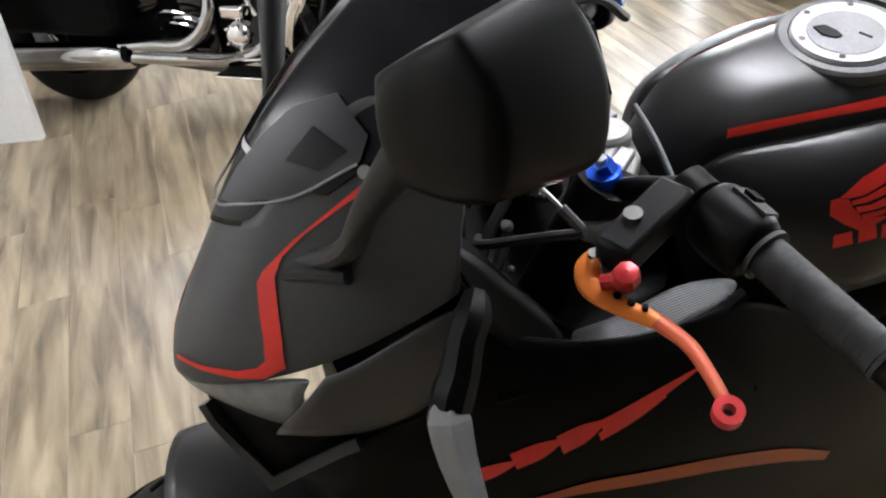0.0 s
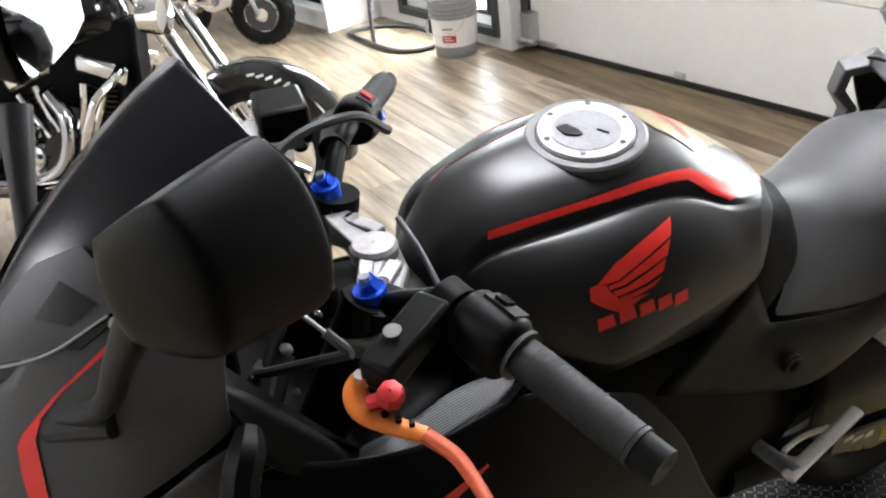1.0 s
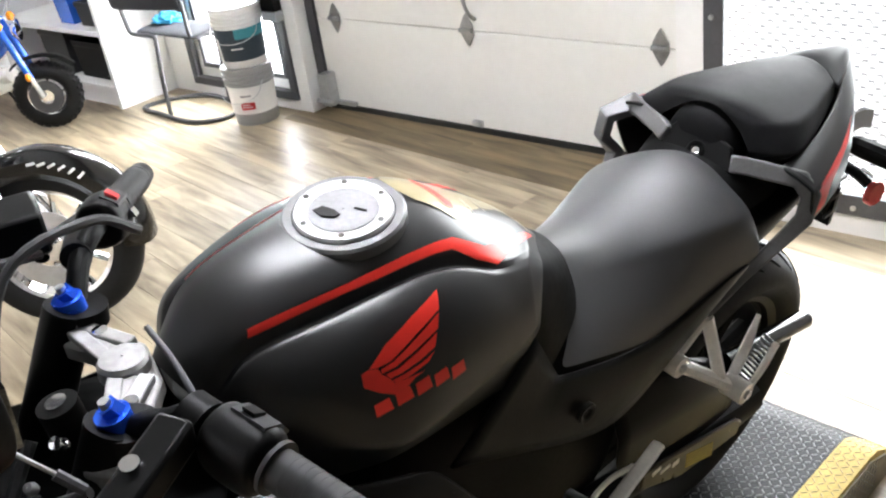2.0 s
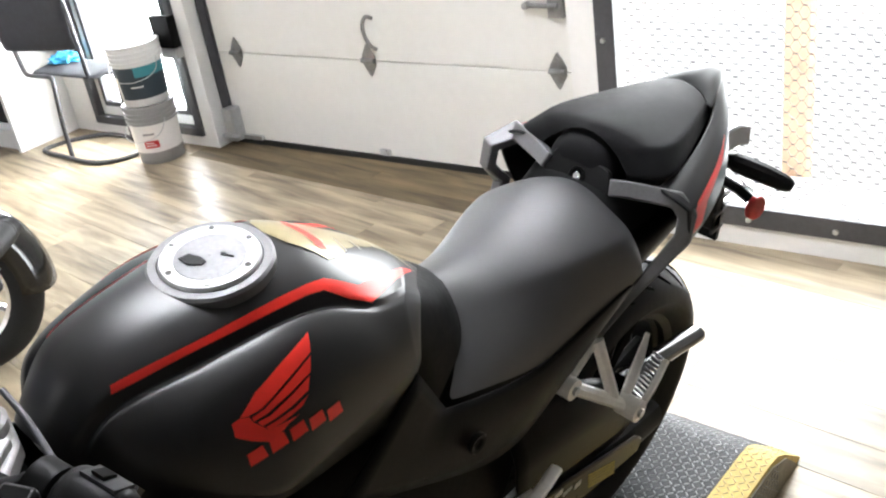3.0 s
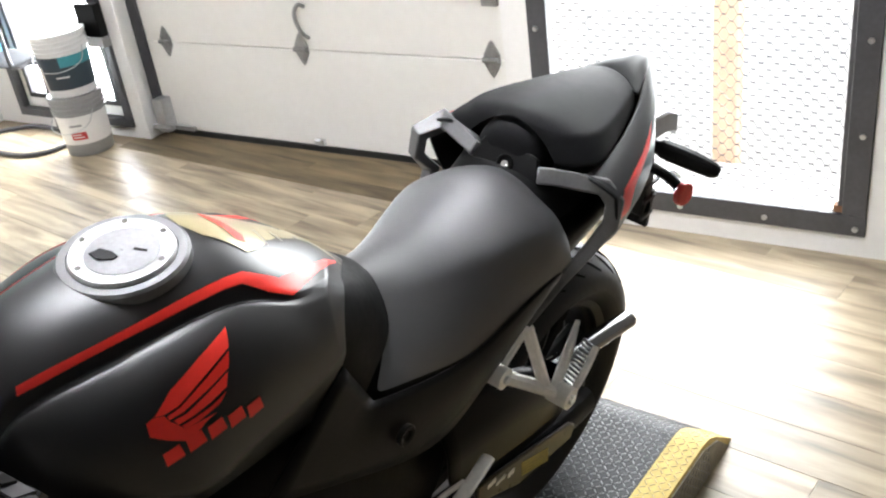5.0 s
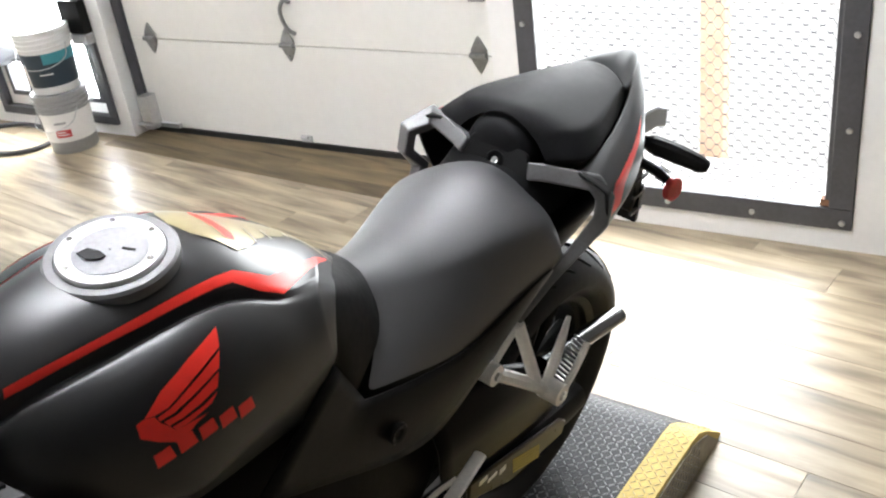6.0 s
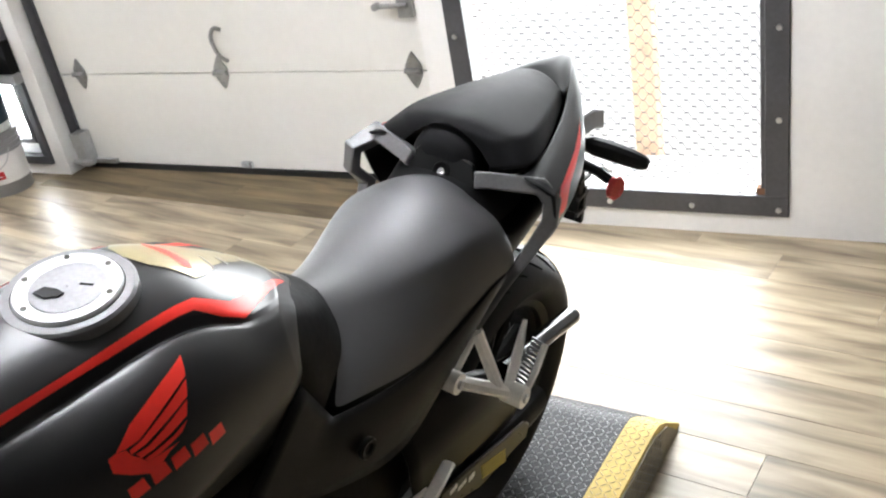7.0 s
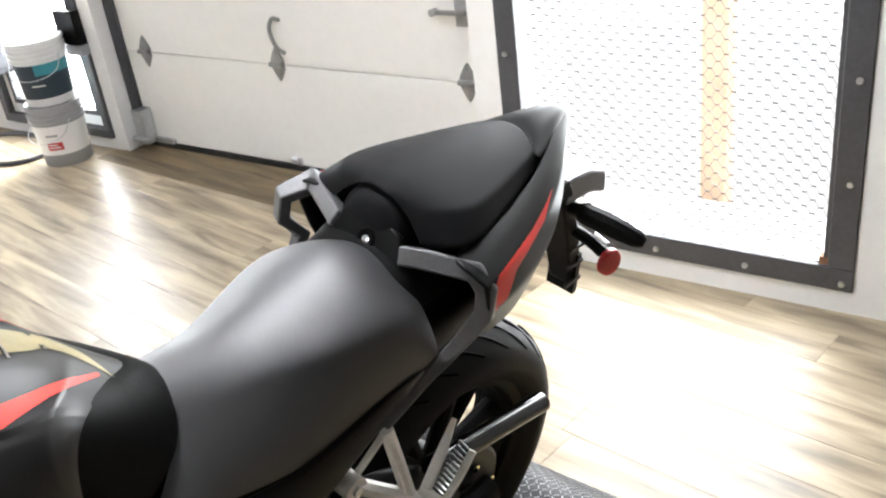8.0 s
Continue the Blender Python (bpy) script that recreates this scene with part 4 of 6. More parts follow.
# wheels
def wheel(name, m, width, r, rim):
    """m: axle frame, whose x is the axle."""
    w = part(name, lathe([(rim - .012, -width * .30), (rim - .012, width * .30), (rim + .006, width * .36), (rim + .012, width * .34), (rim - .02, width * .16), (rim - .02, -width * .16), (rim + .012, -width * .34), (rim + .006, -width * .36)], m @ pose(0, 0, 0, 0, 90, 0), n=72), PLASTIC, bike, "black cast wheel")
    prof = [(rim + .004, -width * .36), (rim + .03, -width * .47), (r - .062, -width * .5), (r - .032, -width * .44), (r - .008, -width * .25), (r, 0), (r - .008, width * .25), (r - .032, width * .44), (r - .062, width * .5), (rim + .03, width * .47), (rim + .004, width * .36)]
    part("tyre", lathe(prof, m @ pose(0, 0, 0, 0, 90, 0), n=96), TYRE_M, w, "treaded black rubber", smooth=60)
    bm = bmesh.new()
    cyl(m @ Vector((-width * .4, 0, 0)), m @ Vector((width * .4, 0, 0)), .045, n=24, bm=bm)
    part("hub", bm, PLASTIC, w)
    for i in range(6):
        a = i * math.pi / 3
        for da in (-.10, .10):
            p0 = m @ Vector((0, .04 * math.cos(a), .04 * math.sin(a)))
            p1 = m @ Vector((0, (rim - .012) * math.cos(a + da * 1.6), (rim - .012) * math.sin(a + da * 1.6)))
            part("spoke", tube([p0, p1], .02, n=8, flat=.7), PLASTIC, w)
    # tread grooves
    for i in range(26):
        a = i * 2 * math.pi / 26
        for s in (1, -1):
            pts = []
            for k in range(5):
                f = k / 4
                xx = s * width * (.06 + .34 * f)
                rr = r - .0015 - (.026 * (f ** 2) + .002 * f)
                aa = a - .34 * f ** 1.3 + (0.12 if s < 0 else 0)
                pts.append(m @ Vector((xx, rr * math.cos(aa), rr * math.sin(aa))))
            part("groove", tube(pts, .004, n=5, steps=2), SOFT_BLACK, w)
    return w


REAR = pose(0, 1.10, .318)
FRONT = STEER @ pose(0, -.405, .355)
rear_wheel = wheel("rear_wheel", REAR, .16, .315, .215)
front_wheel = wheel("front_wheel", FRONT, .12, .30, .215)
bm = bmesh.new()
rings = []
for a in np.linspace(radians(72), radians(150), 16):
    c = Vector((0, .328 * -math.cos(a), .328 * math.sin(a)))
    rings.append([FRONT @ (Vector((x, c.y * k, c.z * k))) for x, k in ((-.082, .86), (-.078, .96), (-.045, 1.02), (0, 1.035), (.045, 1.02), (.078, .96), (.082, .86))])
part("front_fender", loft(rings, bm, closed=False), MATTE, bike, levels=1, solid=.004)

# steering head, seen from above
def S(p):
    return STEER @ Vector(p)


for s in (1, -1):
    f = part("fork", cyl(S((s * .100, -.022, 1.072)), S((s * .108, -.36, .36)), .0245, n=24), PLASTIC, bike, "black fork tube")
    part("fork_adjuster", cyl(S((s * .100, -.018, 1.082)), S((s * .100, -.024, 1.092)), .0095, n=6), BLUE, f, "blue anodised hex")
    part("adjuster_base", cyl(S((s * .100, -.02, 1.068)), S((s * .100, -.022, 1.083)), .0150, n=20), BLUE, f, "blue anodised")
    part("adjuster_pin", cyl(S((s * .100, -.024, 1.091)), S((s * .100, -.025, 1.097)), .005, n=12), ALU, f)
part("top_clamp", slab([(-.135, -.035), (-.115, -.058), (-.085, -.045), (-.05, -.02), (0, -.012), (.05, -.02), (.085, -.045), (.115, -.058), (.135, -.035), (.125, -.005), (.085, .004), (.03, .030), (-.03, .030), (-.085, .004), (-.125, -.005)], 1.030, 1.050, axis=2, m=STEER), CLAMP, bike, "silver top clamp", bevel=.004)
part("clamp_rib", slab([(-.085, -.036), (-.02, -.004), (.02, -.004), (.085, -.036), (.085, -.022), (.02, .012), (-.02, .012), (-.085, -.022)], 1.050, 1.057, axis=2, m=STEER), CLAMP, bike, "silver", bevel=.003)
for s in (1, -1):
    part("pinch_bolt", cyl(S((s * .132, -.028, 1.040)), S((s * .142, -.026, 1.040)), .006, n=10), CHROME, bike)
    part("clamp_bolt", cyl(S((s * .062, -.004, 1.050)), S((s * .062, -.004, 1.061)), .0075, n=12), CHROME, bike)
part("stem_nut", lathe([(.001, 0), (.024, 0), (.024, .012), (.021, .016), (.001, .017)], STEER @ pose(0, .004, 1.048)), CLAMP, bike, "silver")
lock_body = part("ignition_lock", cyl(S((0, -.055, 1.0)), S((0, -.06, 1.040)), .019, n=20), PLASTIC, bike)
part("key_slot", cyl(S((0, -.06, 1.040)), S((0, -.0605, 1.043)), .010, n=16), CHROME, lock_body)
for s in (1, -1):
    for x, y in ((.012, -.006), (.030, .018)):
        part("clamp_arm", strap([S((s * x, y, 1.054)), S((s * (.092 - x * .3), -.026 + y * .4, 1.056))], .0075, .005, (0, 0, 1)), CLAMP, bike, "silver web of the top clamp", bevel=.002)
    part("clamp_ring", lathe([(.017, -.006), (.024, -.006), (.024, .006), (.017, .006)], STEER @ pose(s * .100, -.022, 1.058), n=28), CLAMP, bike, "silver clamp ring")


BAR = {1: [(.104, -.012, 1.064), (.14, .012, 1.086), (.180, .044, 1.092), (.354, .129, 1.054)],
       -1: [(.110, -.016, 1.066), (.16, .004, 1.088), (.210, .033, 1.094), (.392, .115, 1.056)]}


def on_bar(s, f, dy=0, dz=0):
    """A place along the straight of the bar: 0 at the bend, 1 at its end."""
    a, b = Vector(BAR[s][2]), Vector(BAR[s][3])
    p = a + (b - a) * f
    return S((s * p.x, p.y + dy, p.z + dz))


def clip_on(s):
    b = part("handlebar", tube([S((s * x, y, z)) for x, y, z in BAR[s]], .0112, steps=5), SOFT_BLACK, bike)
    part("bar_clamp", cyl(S((s * .102, -.016, 1.052)), S((s * .102, -.013, 1.070)), .027, n=24), PLASTIC, b)
    g = part("grip", tube([on_bar(s, .30), on_bar(s, .5), on_bar(s, .86)], .0168, n=24), RUBBER, b, "ribbed black rubber")
    for k in range(14):
        part("rib", tube([on_bar(s, .36 + k * .034), on_bar(s, .372 + k * .034)], .0173, n=20), RUBBER, g)
    part("bar_end", tube([on_bar(s, .86), on_bar(s, .88), on_bar(s, 1.0)], .0152, n=18), PLASTIC, b)
    part("end_ring", tube([on_bar(s, .865), on_bar(s, .885)], .0172, n=18), PLASTIC_GREY, b)
    part("grip_flange", tube([on_bar(s, .285), on_bar(s, .305)], .022, n=24), RUBBER, b)
    ax = (on_bar(s, 1) - on_bar(s, 0)).normalized()
    back = (S((0, 1, 0)) - S((0, 0, 0))).normalized()
    up = ax.cross(back).normalized() * (1 if s > 0 else -1)
    back = (back - ax * back.dot(ax)).normalized()
    rings = []
    for f, k in ((-.02, .82), (.0, 1.0), (.12, 1.06), (.24, 1.0), (.27, .86)):
        rings.append([on_bar(s, f) + back * dy * k + up * dz * k for dy, dz in ((-.022, -.030), (.018, -.030), (.026, -.016), (.026, .012), (.012, .026), (-.014, .026), (-.026, .010), (-.026, -.016))])
    h = part("switch_housing", loft(rings), PLASTIC, b, "black switch cluster", levels=1)
    part("switch_panel", loft([[on_bar(s, f) + back * dy + up * dz for dy, dz in ((.006, .024), (.024, .012), (.024, .016), (.007, .028))] for f in (.05, .22)]), PLASTIC_GREY, h)
    part("rocker", loft([[on_bar(s, f) + back * dy + up * dz for dy, dz in ((.010, .024), (.021, .016), (.022, .021), (.011, .030))] for f in (.09, .15)]), SOFT_BLACK if s > 0 else RED_PART, h)
    part("button", loft([[on_bar(s, f) + back * dy + up * dz for dy, dz in ((.022, .0), (.026, -.008), (.034, -.006), (.030, .003))] for f in (.13, .20)]), PLASTIC_GREY if s > 0 else CHROME, h)
    return b


bar_l, bar_r = both(clip_on)

# clutch lever, cable and perch
perch = part("clutch_perch", loft([[U((.172 + .028 * f + a, -.020 - .074 * f + b, 1.108 - .018 * f + z)) for a, b, z in ((-.013, -.006, -.016), (.017, .006, -.016), (.017, .006, .010), (-.013, -.006, .010))] for f in (0, .5, 1)]), SATIN_PLASTIC, bar_l, "dark alloy", bevel=.004)
part("perch_screw", cyl(U((.186, -.066, 1.104)), U((.187, -.067, 1.112)), .0075, n=16), CHROME, perch)
part("perch_clamp", cyl(U((.158, -.004, 1.098)), U((.178, .0, 1.093)), .021, n=20), PLASTIC, perch)
LEVER = [(.184, -.094, 1.080, 1.1), (.190, -.106, 1.075, 1.35), (.208, -.110, 1.070, 1.45), (.232, -.100, 1.067, 1.15), (.256, -.084, 1.065, .95), (.284, -.077, 1.063, .85), (.312, -.079, 1.061, .75), (.336, -.083, 1.059, .7)]
lever = part("clutch_lever", tube([(*U(p[:3]), p[3]) for p in LEVER[:5]], .0074, n=12, flat=.55, steps=5), ORANGE, bike, "orange anodised")
part("lever_end", tube([(*U(p[:3]), p[3] * 1.002) for p in LEVER[4:]], .0076, n=12, flat=.55, steps=5), ORANGE_RED, lever, "red-orange end")
part("lever_tip", lathe([(.0045, -.005), (.0105, -.005), (.0105, .005), (.0045, .005)], UPRIGHT @ pose(.344, -.086, 1.058, 8, 18, 0), n=24), RED_PART, lever, "red ring tip")
for k, (x, y) in enumerate(((.226, -.101), (.2365, -.0955), (.246, -.0895))):
    part("hole", cyl(U((x, y, 1.0705)), U((x, y, 1.0745)), .0032 - k * .0004, n=10), SOFT_BLACK, lever)
part("lever_screw", cyl(U((.192, -.100, 1.080)), U((.192, -.100, 1.089)), .0065, n=12), CHROME, lever)
part("lever_adjuster", lathe([(.001, -.008), (.0095, -.008), (.0115, 0), (.0095, .008), (.001, .010)], UPRIGHT @ pose(.222, -.092, 1.084, 10, 20, 0), n=8), RED_PART, lever, "red anodised knob")
part("adjuster_arm", tube([U((.221, -.094, 1.082)), U((.212, -.106, 1.077))], .0062, n=8), RED_PART, lever, "red anodised")
part("cable_rod", tube([U((.123, -.126, 1.130)), U((.146, -.100, 1.095))], .0018, n=10), GALV, bike, "thin steel rod")
part("cable_nut", cyl(U((.142, -.104, 1.100)), U((.154, -.092, 1.083)), .0045, n=8), STEEL_DARK, bike)
part("clutch_cable", tube([U((.156, -.09, 1.08)), U((.12, -.12, 1.06)), U((.06, -.14, 1.02)), U((.0, -.12, .98))], .0045, n=8), RUBBER, bike)
# brake master cylinder on the far bar
mc = part("brake_reservoir", loft([[S((-.205 + a * k, -.045 + b * k, z)) for a, b in ((-.034, -.028), (.034, -.028), (.034, .028), (-.034, .028))] for z, k in ((1.095, .9), (1.10, 1.0), (1.138, 1.0), (1.142, .95))]), PLASTIC, bar_r, "square black reservoir", bevel=.004)
part("reservoir_mark", box((-.235, -.0745, 1.116), (-.185, -.0735, 1.124), m=STEER), ALU, mc)
part("master_body", cyl(S((-.16, .0, 1.09)), S((-.25, .02, 1.075)), .016, n=16), PLASTIC, mc)
part("brake_lever", tube([S((-.20, -.03, 1.08)), S((-.26, -.02, 1.068)), S((-.33, .02, 1.05)), S((-.37, .05, 1.04))], .008, n=10, flat=.7), SOFT_BLACK, mc)
part("brake_hose", tube([S((-.17, -.03, 1.10)), S((-.12, -.12, 1.12)), S((-.06, -.16, 1.06)), S((-.05, -.14, .95))], .005, n=8), RUBBER, bike)
part("throttle_cable", tube([S((-.19, .07, 1.085)), S((-.15, .02, 1.13)), S((-.10, -.07, 1.12)), S((-.03, -.12, 1.0))], .0055, n=8), RUBBER, bike)
part("damper_rod", tube([(.004, .046, 1.080), (.05, .045, 1.072), (.102, .040, 1.058)], .0032, n=10), STEEL_DARK, bike, "grey steel rod")
# dash behind the screen
dash = part("dashboard", loft([[U((a * .075, -.175 + b, z)) for a, b in ((-1, -.02), (1, -.02), (.9, .02), (-.9, .02))] for z in (1.03, 1.09, 1.10)]), SOFT_BLACK, bike, "black instrument unit", bevel=.006)
part("dash_lens", loft([[U((a * .065, -.152 + b, 1.065 + c)) for a in (-1, 1)] + [U((a * .065, -.160 + b, 1.098 + c)) for a in (1, -1)] for b, c in ((0, 0), (.003, .002))]), SCREEN, dash)
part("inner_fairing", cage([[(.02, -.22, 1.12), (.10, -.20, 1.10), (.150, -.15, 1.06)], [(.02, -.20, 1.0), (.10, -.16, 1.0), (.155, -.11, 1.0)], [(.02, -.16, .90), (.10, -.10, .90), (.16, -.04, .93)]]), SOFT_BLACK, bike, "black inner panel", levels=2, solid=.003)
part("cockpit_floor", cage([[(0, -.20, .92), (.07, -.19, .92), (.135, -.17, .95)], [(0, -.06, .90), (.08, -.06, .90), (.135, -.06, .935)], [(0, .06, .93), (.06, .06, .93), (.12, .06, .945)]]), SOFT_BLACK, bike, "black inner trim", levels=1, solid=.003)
front(part("cockpit_side", cage([[(.095, -.20, 1.11), (.142, -.203, 1.11)], [(.10, -.165, 1.055), (.152, -.190, 1.058)], [(.120, -.10, .965), (.163, -.15, .970)], [(.130, -.07, .935), (.165, -.11, .945)]], mirror=False), PLASTIC, bike, "flat black inner panel", levels=1, solid=.003))
FITTINGS = [((.012, -.062, 1.02), .0085, CHROME), ((.020, -.098, 1.0), .006, ALU), ((.018, -.135, .98), .005, CHROME), ((.03, -.10, .955), .004, ALU), ((-.01, -.03, 1.0), .006, ALU)]
for p, r, material in FITTINGS:
    part("fitting", lathe([(.001, -r), (r * .8, -r * .8), (r, 0), (r * .7, r), (.001, r * 1.1)], UPRIGHT @ pose(*p, 30, 20, 0), n=12), material, bike, "small bright fitting")
plug = part("connector", box((-.008, -.006, -.006), (.008, .006, .006), m=UPRIGHT @ pose(.0, -.165, .965, 20, 30, 25)), WHITE_P, bike, "white connector", bevel=.002)
part("cap", box((-.004, -.0055, .0062), (.004, .0055, .010), m=UPRIGHT @ pose(.0, -.165, .965, 20, 30, 25)), RED_PART, plug, "red")
for k, pts in enumerate(([(.05, -.04, 1.06), (.06, -.055, 1.02), (.07, -.06, .97)], [(.03, -.10, 1.0), (.05, -.13, .96), (.07, -.15, .93)], [(.0, -.08, 1.03), (.02, -.12, .99), (.05, -.15, .94)])):
    part("hose", tube([U(p) for p in pts], .006, n=8), RUBBER, bike)
front(part("inner_side_panel", cage([[(.130, -.204, 1.111), (.157, -.198, 1.062)], [(.140, -.150, 1.040), (.163, -.177, 1.002)], [(.150, -.096, .967), (.162, -.116, .955)]], mirror=False), PLASTIC, bike, "flat black inner panel", levels=2, solid=.003))
front(part("carbon_strip", cage([[(.125, .094, .946), (.150, .072, .954)], [(.115, .025, .956), (.156, .016, .936)], [(.125, -.028, .944), (.160, -.053, .933)], [(.125, -.080, .950), (.162, -.110, .946)], [(.135, -.135, .947), (.164, -.175, .949)]], mirror=False), CARBON, bike, "silver carbon-pattern strip", levels=2, solid=.003))
front(part("fairing_lip", tube([(.152, .078, .950), (.161, .016, .930), (.165, -.054, .925), (.167, -.111, .938), (.168, -.178, .945)], .006, n=8), SOFT_BLACK, bike, "black fairing edge"))

# side fairings and frame covers
def side_fairing(s):
    rows = [
        [(.150, -.20, 1.02), (.165, -.21, .95), (.17, -.22, .86), (.165, -.20, .74), (.14, -.15, .60), (.10, -.08, .50)],
        [(.165, -.12, .98), (.185, -.12, .93), (.195, -.12, .84), (.19, -.10, .70), (.16, -.06, .56), (.11, 0, .46)],
        [(.165, -.02, .945), (.185, -.02, .90), (.20, -.02, .82), (.195, 0, .68), (.165, .05, .54), (.12, .12, .43)],
        [(.160, .07, .955), (.175, .08, .88), (.19, .09, .79), (.185, .12, .66), (.16, .18, .52), (.12, .27, .42)],
        [(.148, .13, .91), (.162, .16, .84), (.172, .19, .76), (.165, .23, .64), (.145, .30, .51), (.11, .40, .42)],
        [(.140, .20, .865), (.152, .24, .80), (.158, .28, .73), (.150, .32, .62), (.135, .39, .50), (.11, .48, .42)],
        [(.128, .26, .83), (.138, .29, .78), (.142, .33, .72), (.138, .37, .62), (.125, .44, .50), (.10, .52, .42)],
    ]
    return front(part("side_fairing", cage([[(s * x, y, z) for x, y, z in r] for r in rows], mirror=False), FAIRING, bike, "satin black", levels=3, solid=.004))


fair_l, fair_r = both(side_fairing)


def side_cover(s):
    rows = [
        [(.133, .447, .911), (.150, .367, .872), (.150, .299, .813)],
        [(.131, .502, .812), (.150, .437, .798), (.150, .431, .740)],
        [(.136, .578, .786), (.152, .544, .750), (.148, .587, .650)],
        [(.139, .684, .757), (.152, .658, .722), (.142, .672, .640)],
        [(.143, .756, .764), (.150, .744, .730), (.138, .754, .676)],
        [(.152, .912, .806), (.150, .914, .785), (.140, .913, .763)],
    ]
    return part("frame_cover", cage([[(s * x, y, z) for x, y, z in r] for r in rows], mirror=False, sharp=(0, 2), lines=(0, 1)), PLASTIC, bike, "satin black plastic", levels=2, solid=.004)


both(side_cover)
boss = part("cover_screw_well", lathe([(.007, -.004), (.0155, -.004), (.0165, .002), (.014, .004), (.010, .003), (.007, .0)], pose(.158, .534, .745, 0, 90, 0), n=24), PLASTIC, bike, "round screw recess")
part("screw", cyl((.152, .534, .745), (.158, .534, .745), .0065, n=6), SOFT_BLACK, boss)
part("engine", cage([[(0, -.15, .9), (.08, -.15, .9), (.12, -.12, .7), (.11, -.1, .4)], [(0, .1, .88), (.09, .1, .88), (.135, .1, .7), (.13, .1, .3)], [(0, .45, .86), (.09, .45, .84), (.13, .45, .6), (.12, .45, .3)], [(0, .75, .84), (.08, .75, .8), (.09, .75, .55), (.08, .70, .35)]]), SOFT_BLACK, bike, "black engine block", levels=1)

# foot-rest carrier
def blade(pts, w, t, bm=None):
    """A flat bar with bevelled edges along the points."""
    return tube(pts, w, n=8, steps=4, flat=t, bm=bm)


def hanger(s):
    h = part("footrest_hanger", blade([(s * .125, .798, .643), (s * .155, .842, .612), (s * .190, .888, .580)], .0145, .7), CAST, bike, "silver cast alloy")
    part("upper_arm", blade([(s * .128, .865, .698), (s * .150, .868, .645), (s * .172, .868, .598)], .0115, .8), CAST, h)
    part("front_arm", blade([(s * .128, .865, .698), (s * .125, .83, .665), (s * .125, .798, .643)], .0055, 1.0), CAST, h)
    part("boss", cyl((s * .112, .798, .643), (s * .14, .798, .643), .0185, n=24), CAST, h)
    part("bolt", cyl((s * .14, .798, .643), (s * .145, .798, .643), .008, n=6), GALV, h)
    part("pivot", cyl((s * .175, .888, .580), (s * .212, .888, .580), .0195, n=24), CAST, h)
    part("pivot_bolt", cyl((s * .212, .888, .580), (s * .217, .888, .580), .0085, n=6), GALV, h)
    part("footrest", blade([(s * .180, .890, .592), (s * .172, .93, .630), (s * .160, .972, .665, .5)], .0085, .6), CAST, h, "folded alloy footrest")
    r = part("footrest_edge", blade([(s * .206, .898, .580), (s * .208, .93, .610), (s * .205, .962, .640)], .0065, .9), CAST, h, "ribbed footrest edge")
    for k in range(11):
        f = k / 10
        p = Vector((s * (.2045 - .003 * f), .902 + .055 * f, .592 + .050 * f))
        part("rib", cyl(p, p + Vector((s * -.020, .002, .004)), .0024, n=6), STEEL_DARK, r)
    part("pedal_end", blade([(s * .185, .905, .560), (s * .17, .955, .548), (s * .16, .99, .55)], .0125, .8), ALU, h)
    return h


both(hanger)
part("swingarm", tube([(.10, .55, .42), (.115, .80, .38), (.12, 1.06, .335), (.12, 1.14, .33)], .026, n=12, flat=1.3), PLASTIC, bike, "black swingarm")
part("swingarm", tube([(-.10, .55, .42), (-.115, .80, .38), (-.12, 1.06, .335), (-.12, 1.14, .33)], .026, n=12, flat=1.3), PLASTIC, bike, "black swingarm")
part("chain_guard", tube([U((.09, .96, .527)), U((.09, 1.06, .502)), U((.09, 1.16, .477)), U((.09, 1.262, .450))], .0195, n=16, flat=.9), GLOSS_BLACK, bike, "gloss black tube")
spr = part("sprocket", lathe([(.03, -.004), (.098, -.004), (.104, 0), (.098, .004), (.03, .004)], REAR @ pose(.085, 0, 0, 0, 90, 0), n=42), PLASTIC_GREY, bike, "dark steel sprocket")
for i in range(5):
    a = i * 2 * math.pi / 5
    part("bolt", cyl(REAR @ Vector((.09, .07 * math.cos(a), .07 * math.sin(a))), REAR @ Vector((.102, .07 * math.cos(a), .07 * math.sin(a))), .009, n=6), CHROME, spr)
part("chain", tube([REAR @ Vector((.085, 0, .106)), REAR @ Vector((.085, -.25, .09)), REAR @ Vector((.085, -.5, .075))], .009, n=6, flat=1.4), GALV, bike)
part("brake_disc", lathe([(.06, -.003), (.12, -.003), (.12, .003), (.06, .003)], REAR @ pose(-.095, 0, 0, 0, 90, 0), n=40), GALV, bike)
part("muffler", tube([(-.14, .70, .33), (-.155, .90, .36), (-.165, 1.12, .42)], .055, n=24), SOFT_BLACK, bike)
part("belly_panel", cage([[(.112, .65, .655), (.140, .66, .58), (.132, .68, .44)], [(.114, .77, .640), (.148, .78, .565), (.140, .80, .43)], [(.110, .90, .595), (.146, .91, .525), (.138, .92, .40)], [(.105, 1.03, .47), (.132, 1.04, .42), (.128, 1.04, .37)]], mirror=False, soft={1: .8}), FAIRING, bike, "gloss black cover", levels=2, solid=.003)
band = part("swingarm_cover", slab([(.735, .452), (.80, .436), (1.035, .366), (1.058, .345), (1.05, .314), (.87, .340), (.738, .408)], .142, .150, axis=0), OLIVE_REFLECT, bike, "glossy black cover with the yellow edge's reflection in its colour", bevel=.006)
